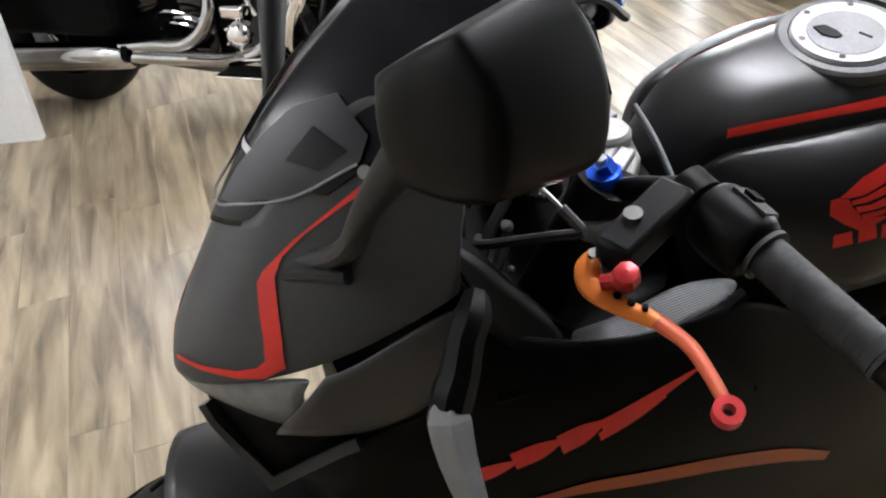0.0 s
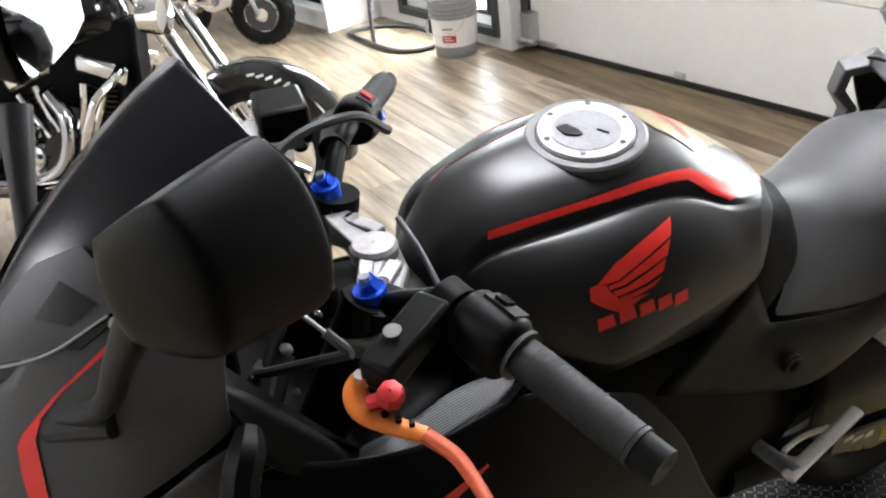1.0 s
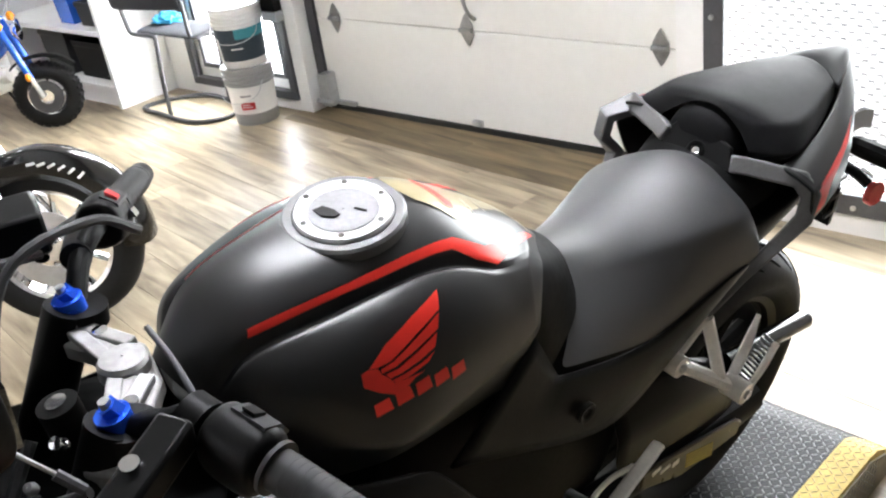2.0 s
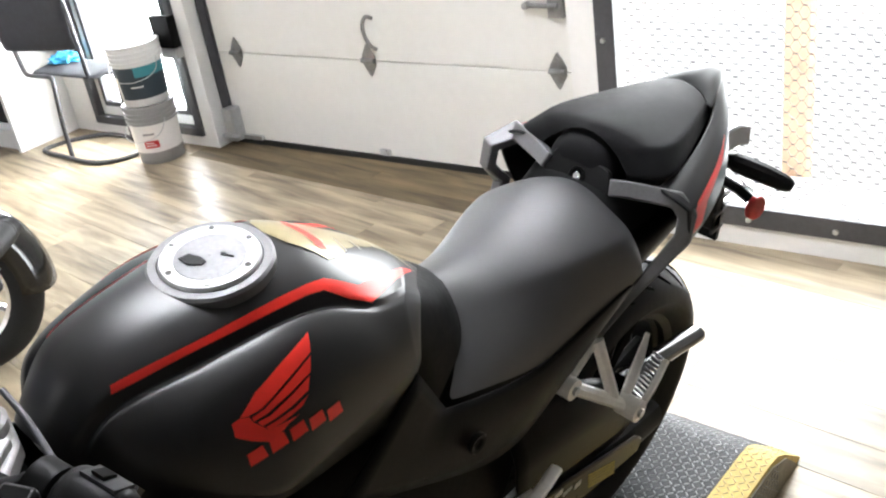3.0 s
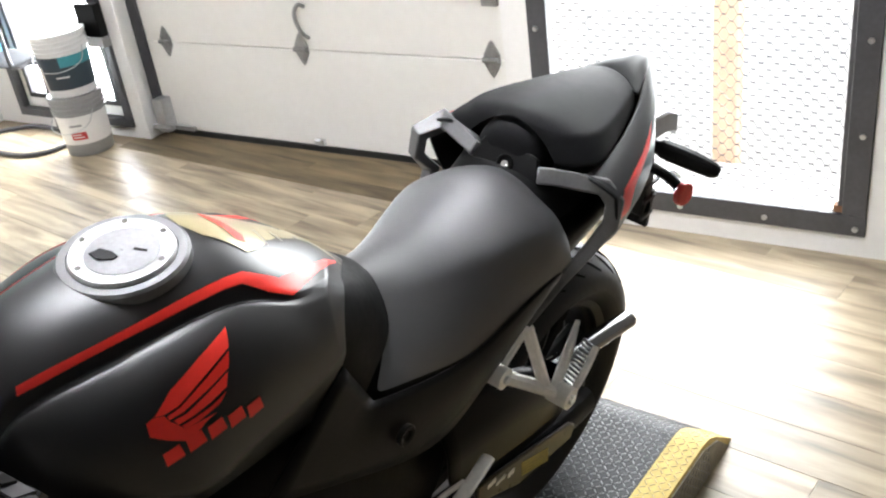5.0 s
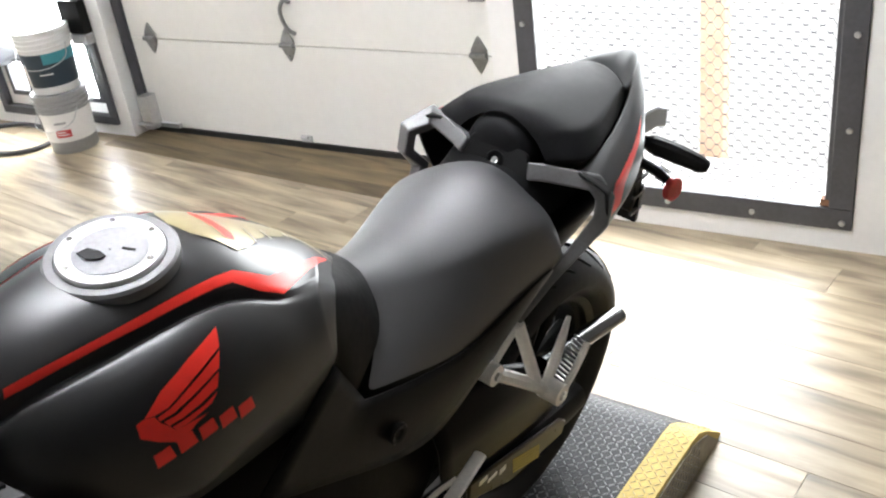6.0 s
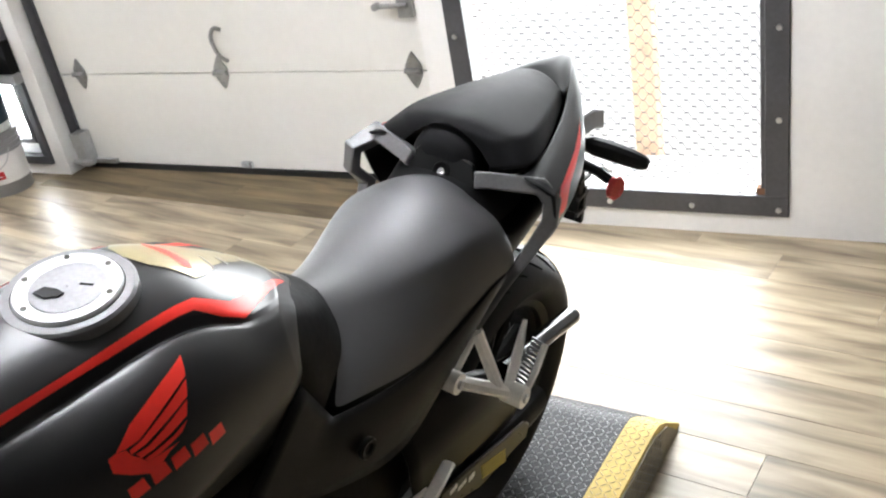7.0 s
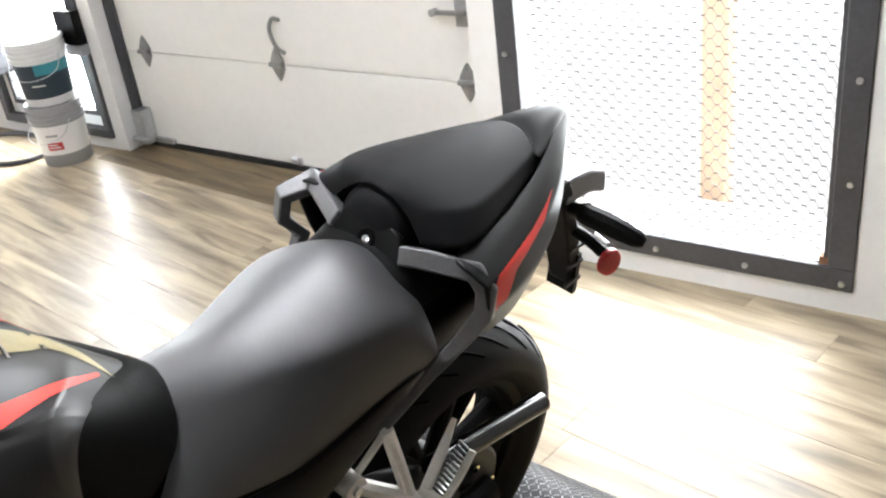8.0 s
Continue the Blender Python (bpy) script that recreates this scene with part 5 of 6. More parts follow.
for y, z, w, h, material in ((.775, .428, .022, .010, LABEL_WHITE), (.803, .412, .026, .008, LABEL_WHITE), (.835, .402, .018, .012, LABEL_WHITE)):
    part("bar", box((.1495, y - w / 2, z - h / 2), (.1512, y + w / 2, z + h / 2)), material, band, "unreadable pale print")
for k in range(5):
    f = k / 4
    part("label_line", slab([(.868 + .006 * f, .398 - .034 * f), (.958 + .006 * f, .362 - .034 * f), (.958 + .006 * f, .358 - .034 * f), (.868 + .006 * f, .394 - .034 * f)], .1495, .1512, axis=0), YELLOW_LABEL, band, "unreadable yellow print")
rest = part("rider_footrest", blade([U((.12, .722, .528)), U((.128, .675, .530)), U((.139, .60, .531)), U((.15, .532, .531))], .011, .5), CAST, bike, "silver cast alloy blade")
part("toe_loop", tube([U((.118, .66, .528)), U((.105, .62, .522)), U((.108, .575, .520)), U((.13, .57, .526)), U((.140, .60, .530))], .0045, n=8), CAST, rest)
part("peg_clamp", cyl(U((.08, .55, .525)), U((.15, .55, .528)), .012, n=12), GALV, rest)

# tail light, plate carrier, signals
part("tail_light", loft([[(a * w, y, z + b) for a, b in ((-1, -.02), (1, -.02), (.8, .02), (-.8, .02))] for y, w, z in ((1.33, .035, .865), (1.375, .028, .868), (1.386, .020, .870))]), REFLECT, bike, "red lens")
pc = part("plate_carrier", loft([[(.012 + a * w, y + b, z) for a, b in ((-1, -.022), (1, -.022), (1, .014), (-1, .014))] for z, y, w in ((.84, 1.36, .04), (.78, 1.395, .034), (.70, 1.43, .030), (.63, 1.455, .027), (.575, 1.468, .020))]), PLASTIC, bike, "black plastic", bevel=.004)
part("plate_lamp", loft([[(a * .050, y, z + b) for a, b in ((-1, -.024), (1, -.024), (.9, .020), (-.9, .020))] for y, z in ((1.375, .812), (1.45, .806), (1.50, .786))]), GREY_PART, pc, "grey lamp housing", bevel=.005)
for z in (.66, .62, .58):
    part("truss_rib", box((.038, 1.425, z), (.044, 1.472, z + .008)), PLASTIC_GREY, pc)
part("plate_bracket", loft([[(.012 + a * .03, 1.455 + b, z) for a, b in ((-1, 0), (1, 0), (1, .012), (-1, .012))] for z in (.64, .55)]), PLASTIC, pc)
part("reflector_arm", tube([(.03, 1.43, .71), (.07, 1.435, .70), (.098, 1.44, .685)], .013, n=8, flat=.8), PLASTIC, pc)
part("arm_bolt", cyl((.075, 1.44, .712), (.10, 1.445, .702), .004, n=8), CHROME, pc)
for s in (1, -1):
    part("turn_signal", tube([(s * .02, 1.392, .775, .8), (s * .055, 1.400, .772, .9), (s * .070, 1.403, .771, 1.3), (s * .12, 1.414, .764, 1.35), (s * .165, 1.424, .755, 1.1), (s * .178, 1.427, .752, .6)], .0145, n=10, steps=3), PLASTIC, bike, "black with smoked lens")
    stalk = front(part("front_signal", tube([(s * .155, -.185, 1.05, .7), (s * .172, -.195, 1.046, 1.0), (s * .180, -.205, 1.035, 1.0), (s * .190, -.215, 1.012, 1.05), (s * .197, -.224, 1.0, 1.15), (s * .203, -.230, .990, 1.1)], .0155, n=8, steps=2), PLASTIC, bike, "black stalk"))
    part("signal_lens", tube([(s * .203, -.230, .992, .9), (s * .207, -.233, .985, 1.12), (s * .222, -.234, .957, 1.0), (s * .240, -.231, .926, .8), (s * .252, -.228, .905, .5)], .0175, n=6, steps=2), SIGNAL, stalk, "smoked grey faceted lens", smooth=15)
part("reflector", lathe([(.001, -.006), (.025, -.006), (.025, .003), (.022, .006), (.001, .006)], pose(.114, 1.440, .672, 0, 84, -12)), REFLECT, bike, "round red reflector")

# stripes on the nose, tail and flanks
COWL_SKIN, SIDE_SKIN = surface(cowl), surface(fair_l)
NOSE_STRIPE = [(.102, -.238, 1.141), (.091, -.267, 1.120), (.080, -.295, 1.098), (.073, -.315, 1.078), (.074, -.324, 1.062), (.084, -.328, 1.041), (.095, -.332, 1.0145), (.1016, -.335, .988), (.0906, -.353, .974), (.073, -.375, .968), (.046, -.400, .964), (.012, -.418, .958),
               (.012, -.417, .962), (.045, -.399, .969), (.073, -.373, .976), (.0856, -.357, .984), (.090, -.349, .992), (.084, -.345, 1.011), (.074, -.3426, 1.033), (.0645, -.338, 1.054), (.065, -.3316, 1.064), (.075, -.304, 1.092), (.088, -.271, 1.120), (.0985, -.239, 1.146)]
TAIL_STRIPE = [(0.106, 1.236, .915), (0.123, 1.192, .908), (0.143, 1.137, .905), (0.161, 1.076, .905), (0.175, 1.020, .902), (0.184, .998, .880), (0.186, 1.010, .855), (0.182, 1.040, .862), (0.171, 1.067, .885), (0.16, 1.105, .890), (0.135, 1.177, .896), (0.114, 1.218, .908)]
for s, tail in ((1, tail_l), (-1, tail_r)):
    front(part("red_stripe", decal(COWL_SKIN, NOSE_STRIPE, (-.6, .55, -.55), s), RED, bike, "red vinyl stripe"))
    part("red_stripe", decal(surface(tail), TAIL_STRIPE, (-.55, 0, -.83), s), RED, bike, "red vinyl stripe")
for k, (ya, yb, za, zb, w) in enumerate(((-.215, -.165, .858, .872, .009), (-.172, -.122, .872, .886, .011), (-.128, -.082, .880, .892, .012), (-.088, .02, .888, .906, .0065), (-.090, -.02, .876, .892, .005))):
    front(part("flank_mark", foil(SIDE_SKIN, [(.19, ya, za, w), (.19, (ya + yb) / 2, (za + zb) / 2, w * .9), (.185, yb, zb, .0015)], 1), RED, bike, "plain red slanted bar"))
front(part("flank_stripe", foil(SIDE_SKIN, [(.18, -.15, .812, .004), (.19, -.09, .812, .008), (.19, .03, .778, .009), (.175, .13, .73, .009), (.158, .212, .674, .006)], 1), ORANGE_STRIPE, bike, "orange stripe"))

# ---- platform under the motorcycle ----
def platform():
    p = thing("diamond_plate_platform", "grey diamond-plate platform with worn yellow painted edge", "platform", pose(-0.517, 0.945, 0.0, 0, 0, -5.2))
    z, y0, y1, y2 = .110, -.45, 1.462, 1.605

    def run(xa, xb, name, material, label=""):
        prof = [(y0 - .12, .004), (y0, z), (y1 - .03, z), (y1 + .01, z - .006), (y1 + .05, z - .03), (y2, .006), (y2, 0), (y0 - .12, 0)]
        return part(name, slab(prof, xa, xb, axis=0), material, p, label, smooth=40)

    run(-.46, .140, "deck", PLATE, "grey diamond plate")
    run(.1405, .212, "yellow_edge", YELLOW, "yellow painted diamond plate")
    part("side_skirt", slab([(y0 - .10, 0), (y0 + .01, z - .01), (y1 - .03, z - .01), (y1 + .05, z - .04), (y2 - .02, 0)], .2125, .2165, axis=0), EDGE_WORN, p, "scuffed brown-grey edge")

    def tread(xa, xb, material, name):
        bm, pitch = bmesh.new(), .0152
        ny, nx = int((y2 - .55) / pitch), int((xb - xa) / pitch)
        for i in range(ny):
            for j in range(nx):
                y, x = .56 + (i + .5) * pitch, xa + (j + .5) * (xb - xa) / nx
                zz = z - float(np.interp(y, (y1 - .03, y1 + .01, y1 + .05, y2), (0, .006, .03, z - .006)))
                tilt = float(np.interp(y, (y1 - .03, y1 + .02, y1 + .06), (0, -22, -38)))
                m = pose(x, y, zz, tilt, 0, 0) @ pose(0, 0, 0, 0, 0, 45 if (i + j) % 2 else -45)
                lo, hi = (.0074, .0019, -.001), (.0056, .0007, .0015)
                loft([[m @ Vector((a * q[0], b * q[1], q[2])) for a, b in ((-1, -1), (1, -1), (1, 1), (-1, 1))] for q in (lo, hi)], bm)
        tagged(part(name, bm, material, p, smooth=0), kind="stuff")

    tread(-.30, .138, PLATE_WORN, "tread")
    tread(.143, .208, YELLOW_HIGHLIGHT, "yellow_tread")
    bm = bmesh.new()
    for i in range(62):
        for j in range(6):
            m = pose(.2165, .56 + (i + .5) * .0146, .012 + j * .0146, 0, 90, 0) @ pose(0, 0, 0, 0, 0, 45 if (i + j) % 2 else -45)
            loft([[m @ Vector((a * q[0], b * q[1], q[2])) for a, b in ((-1, -1), (1, -1), (1, 1), (-1, 1))] for q in ((.0064, .0019, -.001), (.0050, .0007, .0014))], bm)
    tagged(part("side_tread", bm, PLATE_WORN, p, smooth=0), kind="stuff")
    return p


platform()


def bucket(x, y, z, turn, label, body, name="paint_bucket"):
    b = thing(name, label, "bucket", pose(x, y, z, 0, 0, turn) @ Matrix.Scale(0.85, 4), "stacked buckets")
    part("pail", lathe([(.001, 0), (.128, 0), (.132, .004), (.148, .33), (.146, .333), (.130, .01), (.001, .006)]), body, b, smooth=50)
    for h in (.262, .289, .315):
        part("rib", lathe([(.142, h - .008), (.155, h - .008), (.156, h + .003), (.146, h + .003)]), body, b, smooth=50)
    part("lid", lathe([(.001, .335), (.150, .335), (.157, .337), (.158, .355), (.151, .359), (.142, .351), (.001, .351)]), body, b, smooth=50)
    part("bail_handle", tube([(.150, -.02, .27), (.172, -.09, .21), (.13, -.15, .175), (.03, -.178, .16), (-.09, -.155, .18), (-.15, -.05, .255), (-.152, -.02, .27)], .003, n=6), GALV, b, "wire bail")
    return b


def wrap(b, z0, z1, a0, a1, material, name, label="", out=.0015, n=16):
    """A label round part of the pail."""
    rings = []
    for a in np.linspace(radians(a0), radians(a1), n):
        rings.append([((.132 + .0488 * z + o) * math.cos(a), (.132 + .0488 * z + o) * math.sin(a), z) for z, o in ((z0, .0003), (z0, out), (z1, out), (z1, .0003))])
    return part(name, loft(rings), material, b, label)


low = bucket(-3.675, 3.505, 0, 0, "grey plastic paint bucket with a white and red label", GREY_P)
wrap(low, .075, .245, -150, 40, LABEL_WHITE, "label", "white paper label")
wrap(low, .105, .150, -72, -36, LABEL_RED, "label_patch", "red label patch", .0025)
wrap(low, .118, .124, -68, -42, LABEL_WHITE, "bar", "", .003)
wrap(low, .134, .140, -68, -48, LABEL_WHITE, "bar", "", .003)
wrap(low, .185, .197, -70, -42, GREY_P, "bar", "", .0025)
top = bucket(-3.672, 3.507, .3055, 20, "white plastic bucket with a dark blue label on another bucket", WHITE_P)
wrap(top, .045, .235, -165, 30, LABEL_DARK, "label", "dark blue label")
wrap(top, .175, .235, -70, 30, LABEL_TEAL, "label_band", "teal band", .0025)
wrap(top, .045, .175, -150, -122, LABEL_WHITE, "label_patch", "torn white patch", .0025)
wrap(top, .115, .123, -85, -55, LABEL_WHITE, "bar", "", .0025)


def chair(m, label):
    """Sled-base chair with its back to the room; x along its back, y ahead, z up."""
    c = thing("sled_chair", label, "chair", m)
    r = .012
    part("base_ring", tube([(-.22, -.150, r), (-.29, -.13, r), (-.30, -.06, r), (-.24, .06, r), (-.10, .165, r), (.10, .16, r), (.30, .10, r), (.36, .0, r), (.33, -.10, r), (.22, -.165, r), (.05, -.170, r), (-.08, -.155, r), (-.20, -.150, r)], r, steps=5), STEEL_DARK, c, "black steel tube")
    part("leg", tube([(.0, -.150, r), (-.02, -.13, .20), (-.05, -.09, .40), (-.07, -.085, .428), (-.12, -.085, .432), (-.25, -.085, .43), (-.285, -.09, .45), (-.30, -.095, .55), (-.32, -.10, .70), (-.345, -.105, .86)], r, steps=5), STEEL_DARK, c, "black steel tube")
    part("leg", tube([(.17, .13, r), (.21, .11, .20), (.26, .08, .40), (.26, .06, .428), (.24, .02, .432), (.235, -.02, .43), (.22, -.05, .45), (.20, -.04, .55), (.16, -.02, .70), (.12, .0, .86)], r, steps=5), STEEL_DARK, c, "black steel tube")
    part("seat", loft([[(-.27 + k * .52, -.075 + e, z) for e, z in ((0, .442), (.06, .452), (.18, .456), (.255, .452), (.25, .432), (0, .425))] for k in (0, .03, .5, .97, 1)]), CLOTH, c, "dark grey fabric", levels=1)
    part("backrest", loft([[(-.355 + k * .50, -.118 + .10 * k + e * .03, z) for z, e in ((.56, 0), (.60, -.6), (.80, -.6), (.86, 0), (.86, 1), (.80, .5), (.60, .5), (.56, 1))] for k in (0, .02, .5, .98, 1)]), CLOTH, c, "dark navy fabric", levels=1)
    return c


chair(pose(-4.2, 3.47, 0), "black fabric chair on a steel tube sled base by the window")
bm = bmesh.new()
bmesh.ops.create_icosphere(bm, subdivisions=4, radius=1)
for v in bm.verts:
    n = noise.noise(v.co * 2.3) * .35 + noise.noise(v.co * 6) * .12
    v.co = Vector((v.co.x * .09 * (1 + n), v.co.y * .06 * (1 + n), max(-.2, v.co.z) * .04 * (1 + n * 1.6)))
tagged(link("cleaning_cloth", bm, BLUE_CLOTH, m=pose(-4.37, 3.56, .466, 0, 0, 20)), "crumpled blue cloth lying on a chair seat", "cloth")
bx = thing("wall_box", "black electrical box with a grey cover beside the window", "box", pose(-3.575, 3.655, .56))
part("body", box((-.075, -.03, -.02), (.07, .02, .14)), PLASTIC, bx, bevel=.005)
part("cover", box((-.04, -.035, -.07), (.075, .018, -.021)), GREY_P, bx, "grey plastic", bevel=.004)


def shelf():
    s = thing("shelf_unit", "white open shelf unit with dark bins", "shelf")
    x0, x1, ya, yb, h = -6.9, -4.64, 3.29, 3.67, 1.15
    for x in (x0, -5.9, x1 - .03):
        part("side_panel", box((x, ya, 0), (x + .03, yb, h)), WHITE_P, s, bevel=.002)
    for i, xx in enumerate(((x0 + .03, -5.9), (-5.87, x1 - .03))):
        for z in (.10, .42, 1.12):
            part("shelf_board", box((xx[0], ya + .004, z), (xx[1], yb, z + .028)), WHITE_P, s, bevel=.002)
    part("plinth", box((x0 + .03, ya + .03, 0), (x1 - .03, ya + .05, .10)), WHITE_P, s)
    part("back_panel", box((x0, yb, 0), (x1, yb + .008, h)), WHITE_P, s)


shelf()


def bin_(x, z, w, h, material, label):
    b = thing("storage_bin", label, "bin", pose(x, 3.36, z), "bins on the shelf")
    rings = []
    for zz, k in ((0, .93), (h - .03, 1.0), (h - .03, 1.04), (h, 1.04), (h, .97), (.02, .88)):
        rings.append([(a * w / 2 * k, (b_ * .13 * k) + .13, zz) for a, b_ in ((-1, -1), (1, -1), (1, 1), (-1, 1))])
    part("tub", loft(rings), material, b, bevel=.004)
    return b


bin_(-4.96, .13, .34, .22, PLASTIC, "black plastic bin on a white shelf")
bin_(-5.36, .13, .30, .26, PLASTIC_GREY, "dark grey plastic bin on a white shelf")
bin_(-4.88, .448, .16, .14, PLASTIC_GREY, "dark grey plastic bin on the upper shelf")
bin_(-5.12, .448, .16, .18, BLUE_PAINT, "blue plastic tub on the upper shelf")


# ---- bikes behind ----
def simple_wheel(parent, x, r, rim, width, y=0, spokes=10, tyre=TYRE_M, metal=CHROME, name="wheel", knobs=0):
    m = pose(x, y, r, 90, 0, 0)
    w = part(name, lathe([(rim - .015, -width * .3), (rim + .008, -width * .36), (rim + .008, width * .36), (rim - .015, width * .3)], m), metal, parent, "bright metal rim", smooth=50)
    part("tyre", lathe([(rim, -width * .36), (rim + .03, -width * .5), (r - .03, -width * .47), (r - .006, -width * .25), (r, 0), (r - .006, width * .25), (r - .03, width * .47), (rim + .03, width * .5), (rim, width * .36)], m), tyre, w, "black rubber", smooth=60)
    part("hub", lathe([(.001, -width * .45), (.05, -width * .45), (.07, -width * .2), (.07, width * .2), (.05, width * .45), (.001, width * .45)], m, n=24), metal, w)
    for i in range(spokes):
        a = i * 2 * math.pi / spokes
        part("spoke", tube([m @ Vector((.05 * math.cos(a), .05 * math.sin(a), 0)), m @ Vector(((rim - .01) * math.cos(a + .12), (rim - .01) * math.sin(a + .12), 0))], .012 if spokes < 12 else .004, n=6), metal, w)
    for i in range(knobs):
        a = i * 2 * math.pi / knobs
        for k, (zz, rr) in enumerate(((-.38, r - .014), (-.13, r - .002), (.13, r - .002), (.38, r - .014))):
            aa = a + (k % 2) * math.pi / knobs
            part("knob", box((-.010, -.011, -width * .10), (.008, .011, width * .10), m=m @ pose(rr * math.cos(aa), rr * math.sin(aa), zz * width, 0, 0, math.degrees(aa))), tyre, w)
    part("brake_disc", lathe([(.06, -width * .5 - .012), (.135, -width * .5 - .012), (.135, -width * .5 - .007), (.06, -width * .5 - .007)], m @ pose(0, 0, 0, 180, 0, 0), n=40), STEEL_DARK if knobs else GALV, w)
    return w


def cruiser():
    """x ahead, y to its left, z up, from the rear tyre's contact."""
    c = thing("cruiser_motorcycle", "black and chrome V-twin cruiser motorcycle parked on the floor", "motorcycle", pose(-3.92, .66, 0, 0, 0, 43.5) @ pose(0, 0, 0, -4, 0, 0))
    simple_wheel(c, 0, .33, .20, .17, name="rear_wheel", metal=SOFT_BLACK)
    simple_wheel(c, 1.72, .295, .20, .12, name="front_wheel", metal=CHROME)
    rings = []
    for a in np.linspace(radians(25), radians(205), 20):
        rings.append([(-.36 * math.cos(a) * k, y, .33 + .36 * math.sin(a) * k) for y, k in ((-.11, .82), (-.105, .97), (-.06, 1.05), (0, 1.07), (.06, 1.05), (.105, .97), (.11, .82))])
    part("rear_fender", loft(rings, closed=False), GLOSS_BLACK, c, solid=.005)
    rings = []
    for a in np.linspace(radians(10), radians(185), 20):
        rings.append([(1.72 - .325 * math.cos(a) * k, y, .295 + .325 * math.sin(a) * k) for y, k in ((-.085, .78), (-.083, .95), (-.05, 1.02), (0, 1.04), (.05, 1.02), (.083, .95), (.085, .78))])
    f = part("front_fender", loft(rings, closed=False), GLOSS_BLACK, c, solid=.005)
    for k in range(6):
        a = radians(97 + k * 6)
        part("bar", box((-.014, -.002, -.004), (.014, 0, .004), m=pose(1.72 - .305 * math.cos(a), -.0895, .295 + .305 * math.sin(a), 0, 90 - math.degrees(a), 0)), WHITE_P, f, "unreadable light script")
    # engine: two finned cylinders in a V over a round crankcase
    part("crankcase", lathe([(.001, -.13), (.14, -.13), (.17, -.10), (.17, .10), (.14, .13), (.001, .13)], pose(1.05, 0, .36, 90, 0, 0)), GLOSS_BLACK, c, "black engine case", smooth=40)
    part("oil_tank", loft([[(x, y * k, z) for y, z in ((-.11, .24), (.11, .24), (.13, .40), (.12, .70), (-.12, .70), (-.13, .40))] for x, k in ((.22, .8), (.30, 1), (.62, 1), (.70, .8))]), SOFT_BLACK, c, "black oil tank and battery case", bevel=.02)
    part("rear_bag", loft([[(x, -.20 + y * k, z * k + .55 * (1 - k)) for y, z in ((-.075, .37), (.075, .37), (.085, .60), (.07, .74), (-.06, .74), (-.085, .60))] for x, k in ((-.34, .8), (-.30, 1), (.40, 1), (.46, .85))]), SOFT_BLACK, c, "black side bag", bevel=.02)
    part("lower_frame", loft([[(x, y, z) for y, z in ((-.12, .23), (.12, .23), (.12, .42), (-.12, .42))] for x in (.05, .30, .70)]), SOFT_BLACK, c, "black frame and swingarm", bevel=.02)
    part("engine_plate", slab([(.2, .24), (1.24, .22), (1.32, .45), (1.36, .80), (.7, .82), (.2, .72)], -.07, .07, axis=1), SOFT_BLACK, c, "black engine core", bevel=.03)
    part("primary_cover", loft([[(x, .13 + y, .40 + z * k) for y, z in ((0, -.13), (.07, -.11), (.07, .11), (0, .13))] for x, k in ((.42, .6), (.48, 1), (.95, 1), (1.02, .6))]), GLOSS_BLACK, c, "black primary cover", bevel=.02)
    part("gearbox", box((.48, -.12, .26), (.78, .12, .52)), GLOSS_BLACK, c, bevel=.03)
    for sgn, x in ((-1, 1.0), (1, 1.13)):
        m = pose(x, 0, .42, 0, sgn * 20, 0)
        cy = part("cylinder", lathe([(.001, 0), (.06, 0), (.06, .20), (.001, .20)], m, n=24), SOFT_BLACK, c, "black finned cylinder")
        for k in range(9):
            part("fin", lathe([(.055, .015 + k * .020), (.098, .015 + k * .020), (.098, .021 + k * .020), (.055, .021 + k * .020)], m, n=28), GLOSS_BLACK, cy)
        part("rocker_box", box((-.10, -.085, .20), (.10, .085, .275), m=m), CHROME, cy, "chrome rocker cover", bevel=.02)
        for dy in (-.115,):
            for dx in (-.025, .025):
                part("pushrod_tube", tube([m @ Vector((dx * 1.6, dy, .19)), m @ Vector((dx * 1.2, dy - .005, .10)), m @ Vector((dx * .8 - sgn * .02, dy - .01, -.06))], .013, n=10), CHROME, cy, "chrome tube")
    part("cam_cover", lathe([(.001, -.02), (.075, -.02), (.095, 0), (.095, .03), (.001, .03)], pose(1.06, -.145, .36, 90, 0, 0), n=32), GLOSS_BLACK, c, "gloss black", smooth=40)
    part("header_pipe", tube([(.76, -.13, .56), (.82, -.17, .50), (.79, -.19, .40), (.70, -.20, .335), (.55, -.20, .325), (.40, -.20, .31)], .027, n=16), PIPE, c, "bent chrome pipe")
    part("front_pipe", tube([(1.02, -.12, .58), (1.09, -.17, .50), (1.06, -.19, .36), (.95, -.20, .29), (.70, -.20, .275), (.40, -.20, .275)], .027, n=16), PIPE, c, "bent chrome pipe")
    part("muffler", tube([(.42, -.205, .285, .75), (.36, -.21, .285, 1.0), (.30, -.21, .283, 1.15), (0, -.215, .268, 1.15), (-.30, -.22, .255, 1.15), (-.36, -.22, .252, 1.0)], .045, n=24), PIPE, c, "chrome muffler")
    part("muffler", tube([(.42, -.165, .255, .75), (.36, -.17, .25, 1.0), (0, -.175, .235, 1.15), (-.36, -.18, .22, 1.05)], .042, n=20), PIPE, c, "chrome muffler")
    part("engine_guard", tube([(1.28, -.04, .66), (1.30, -.16, .63), (1.26, -.24, .58), (1.20, -.255, .46), (1.16, -.23, .34), (1.12, -.10, .26)], .0165, n=12), CHROME, c, "chrome guard bar")
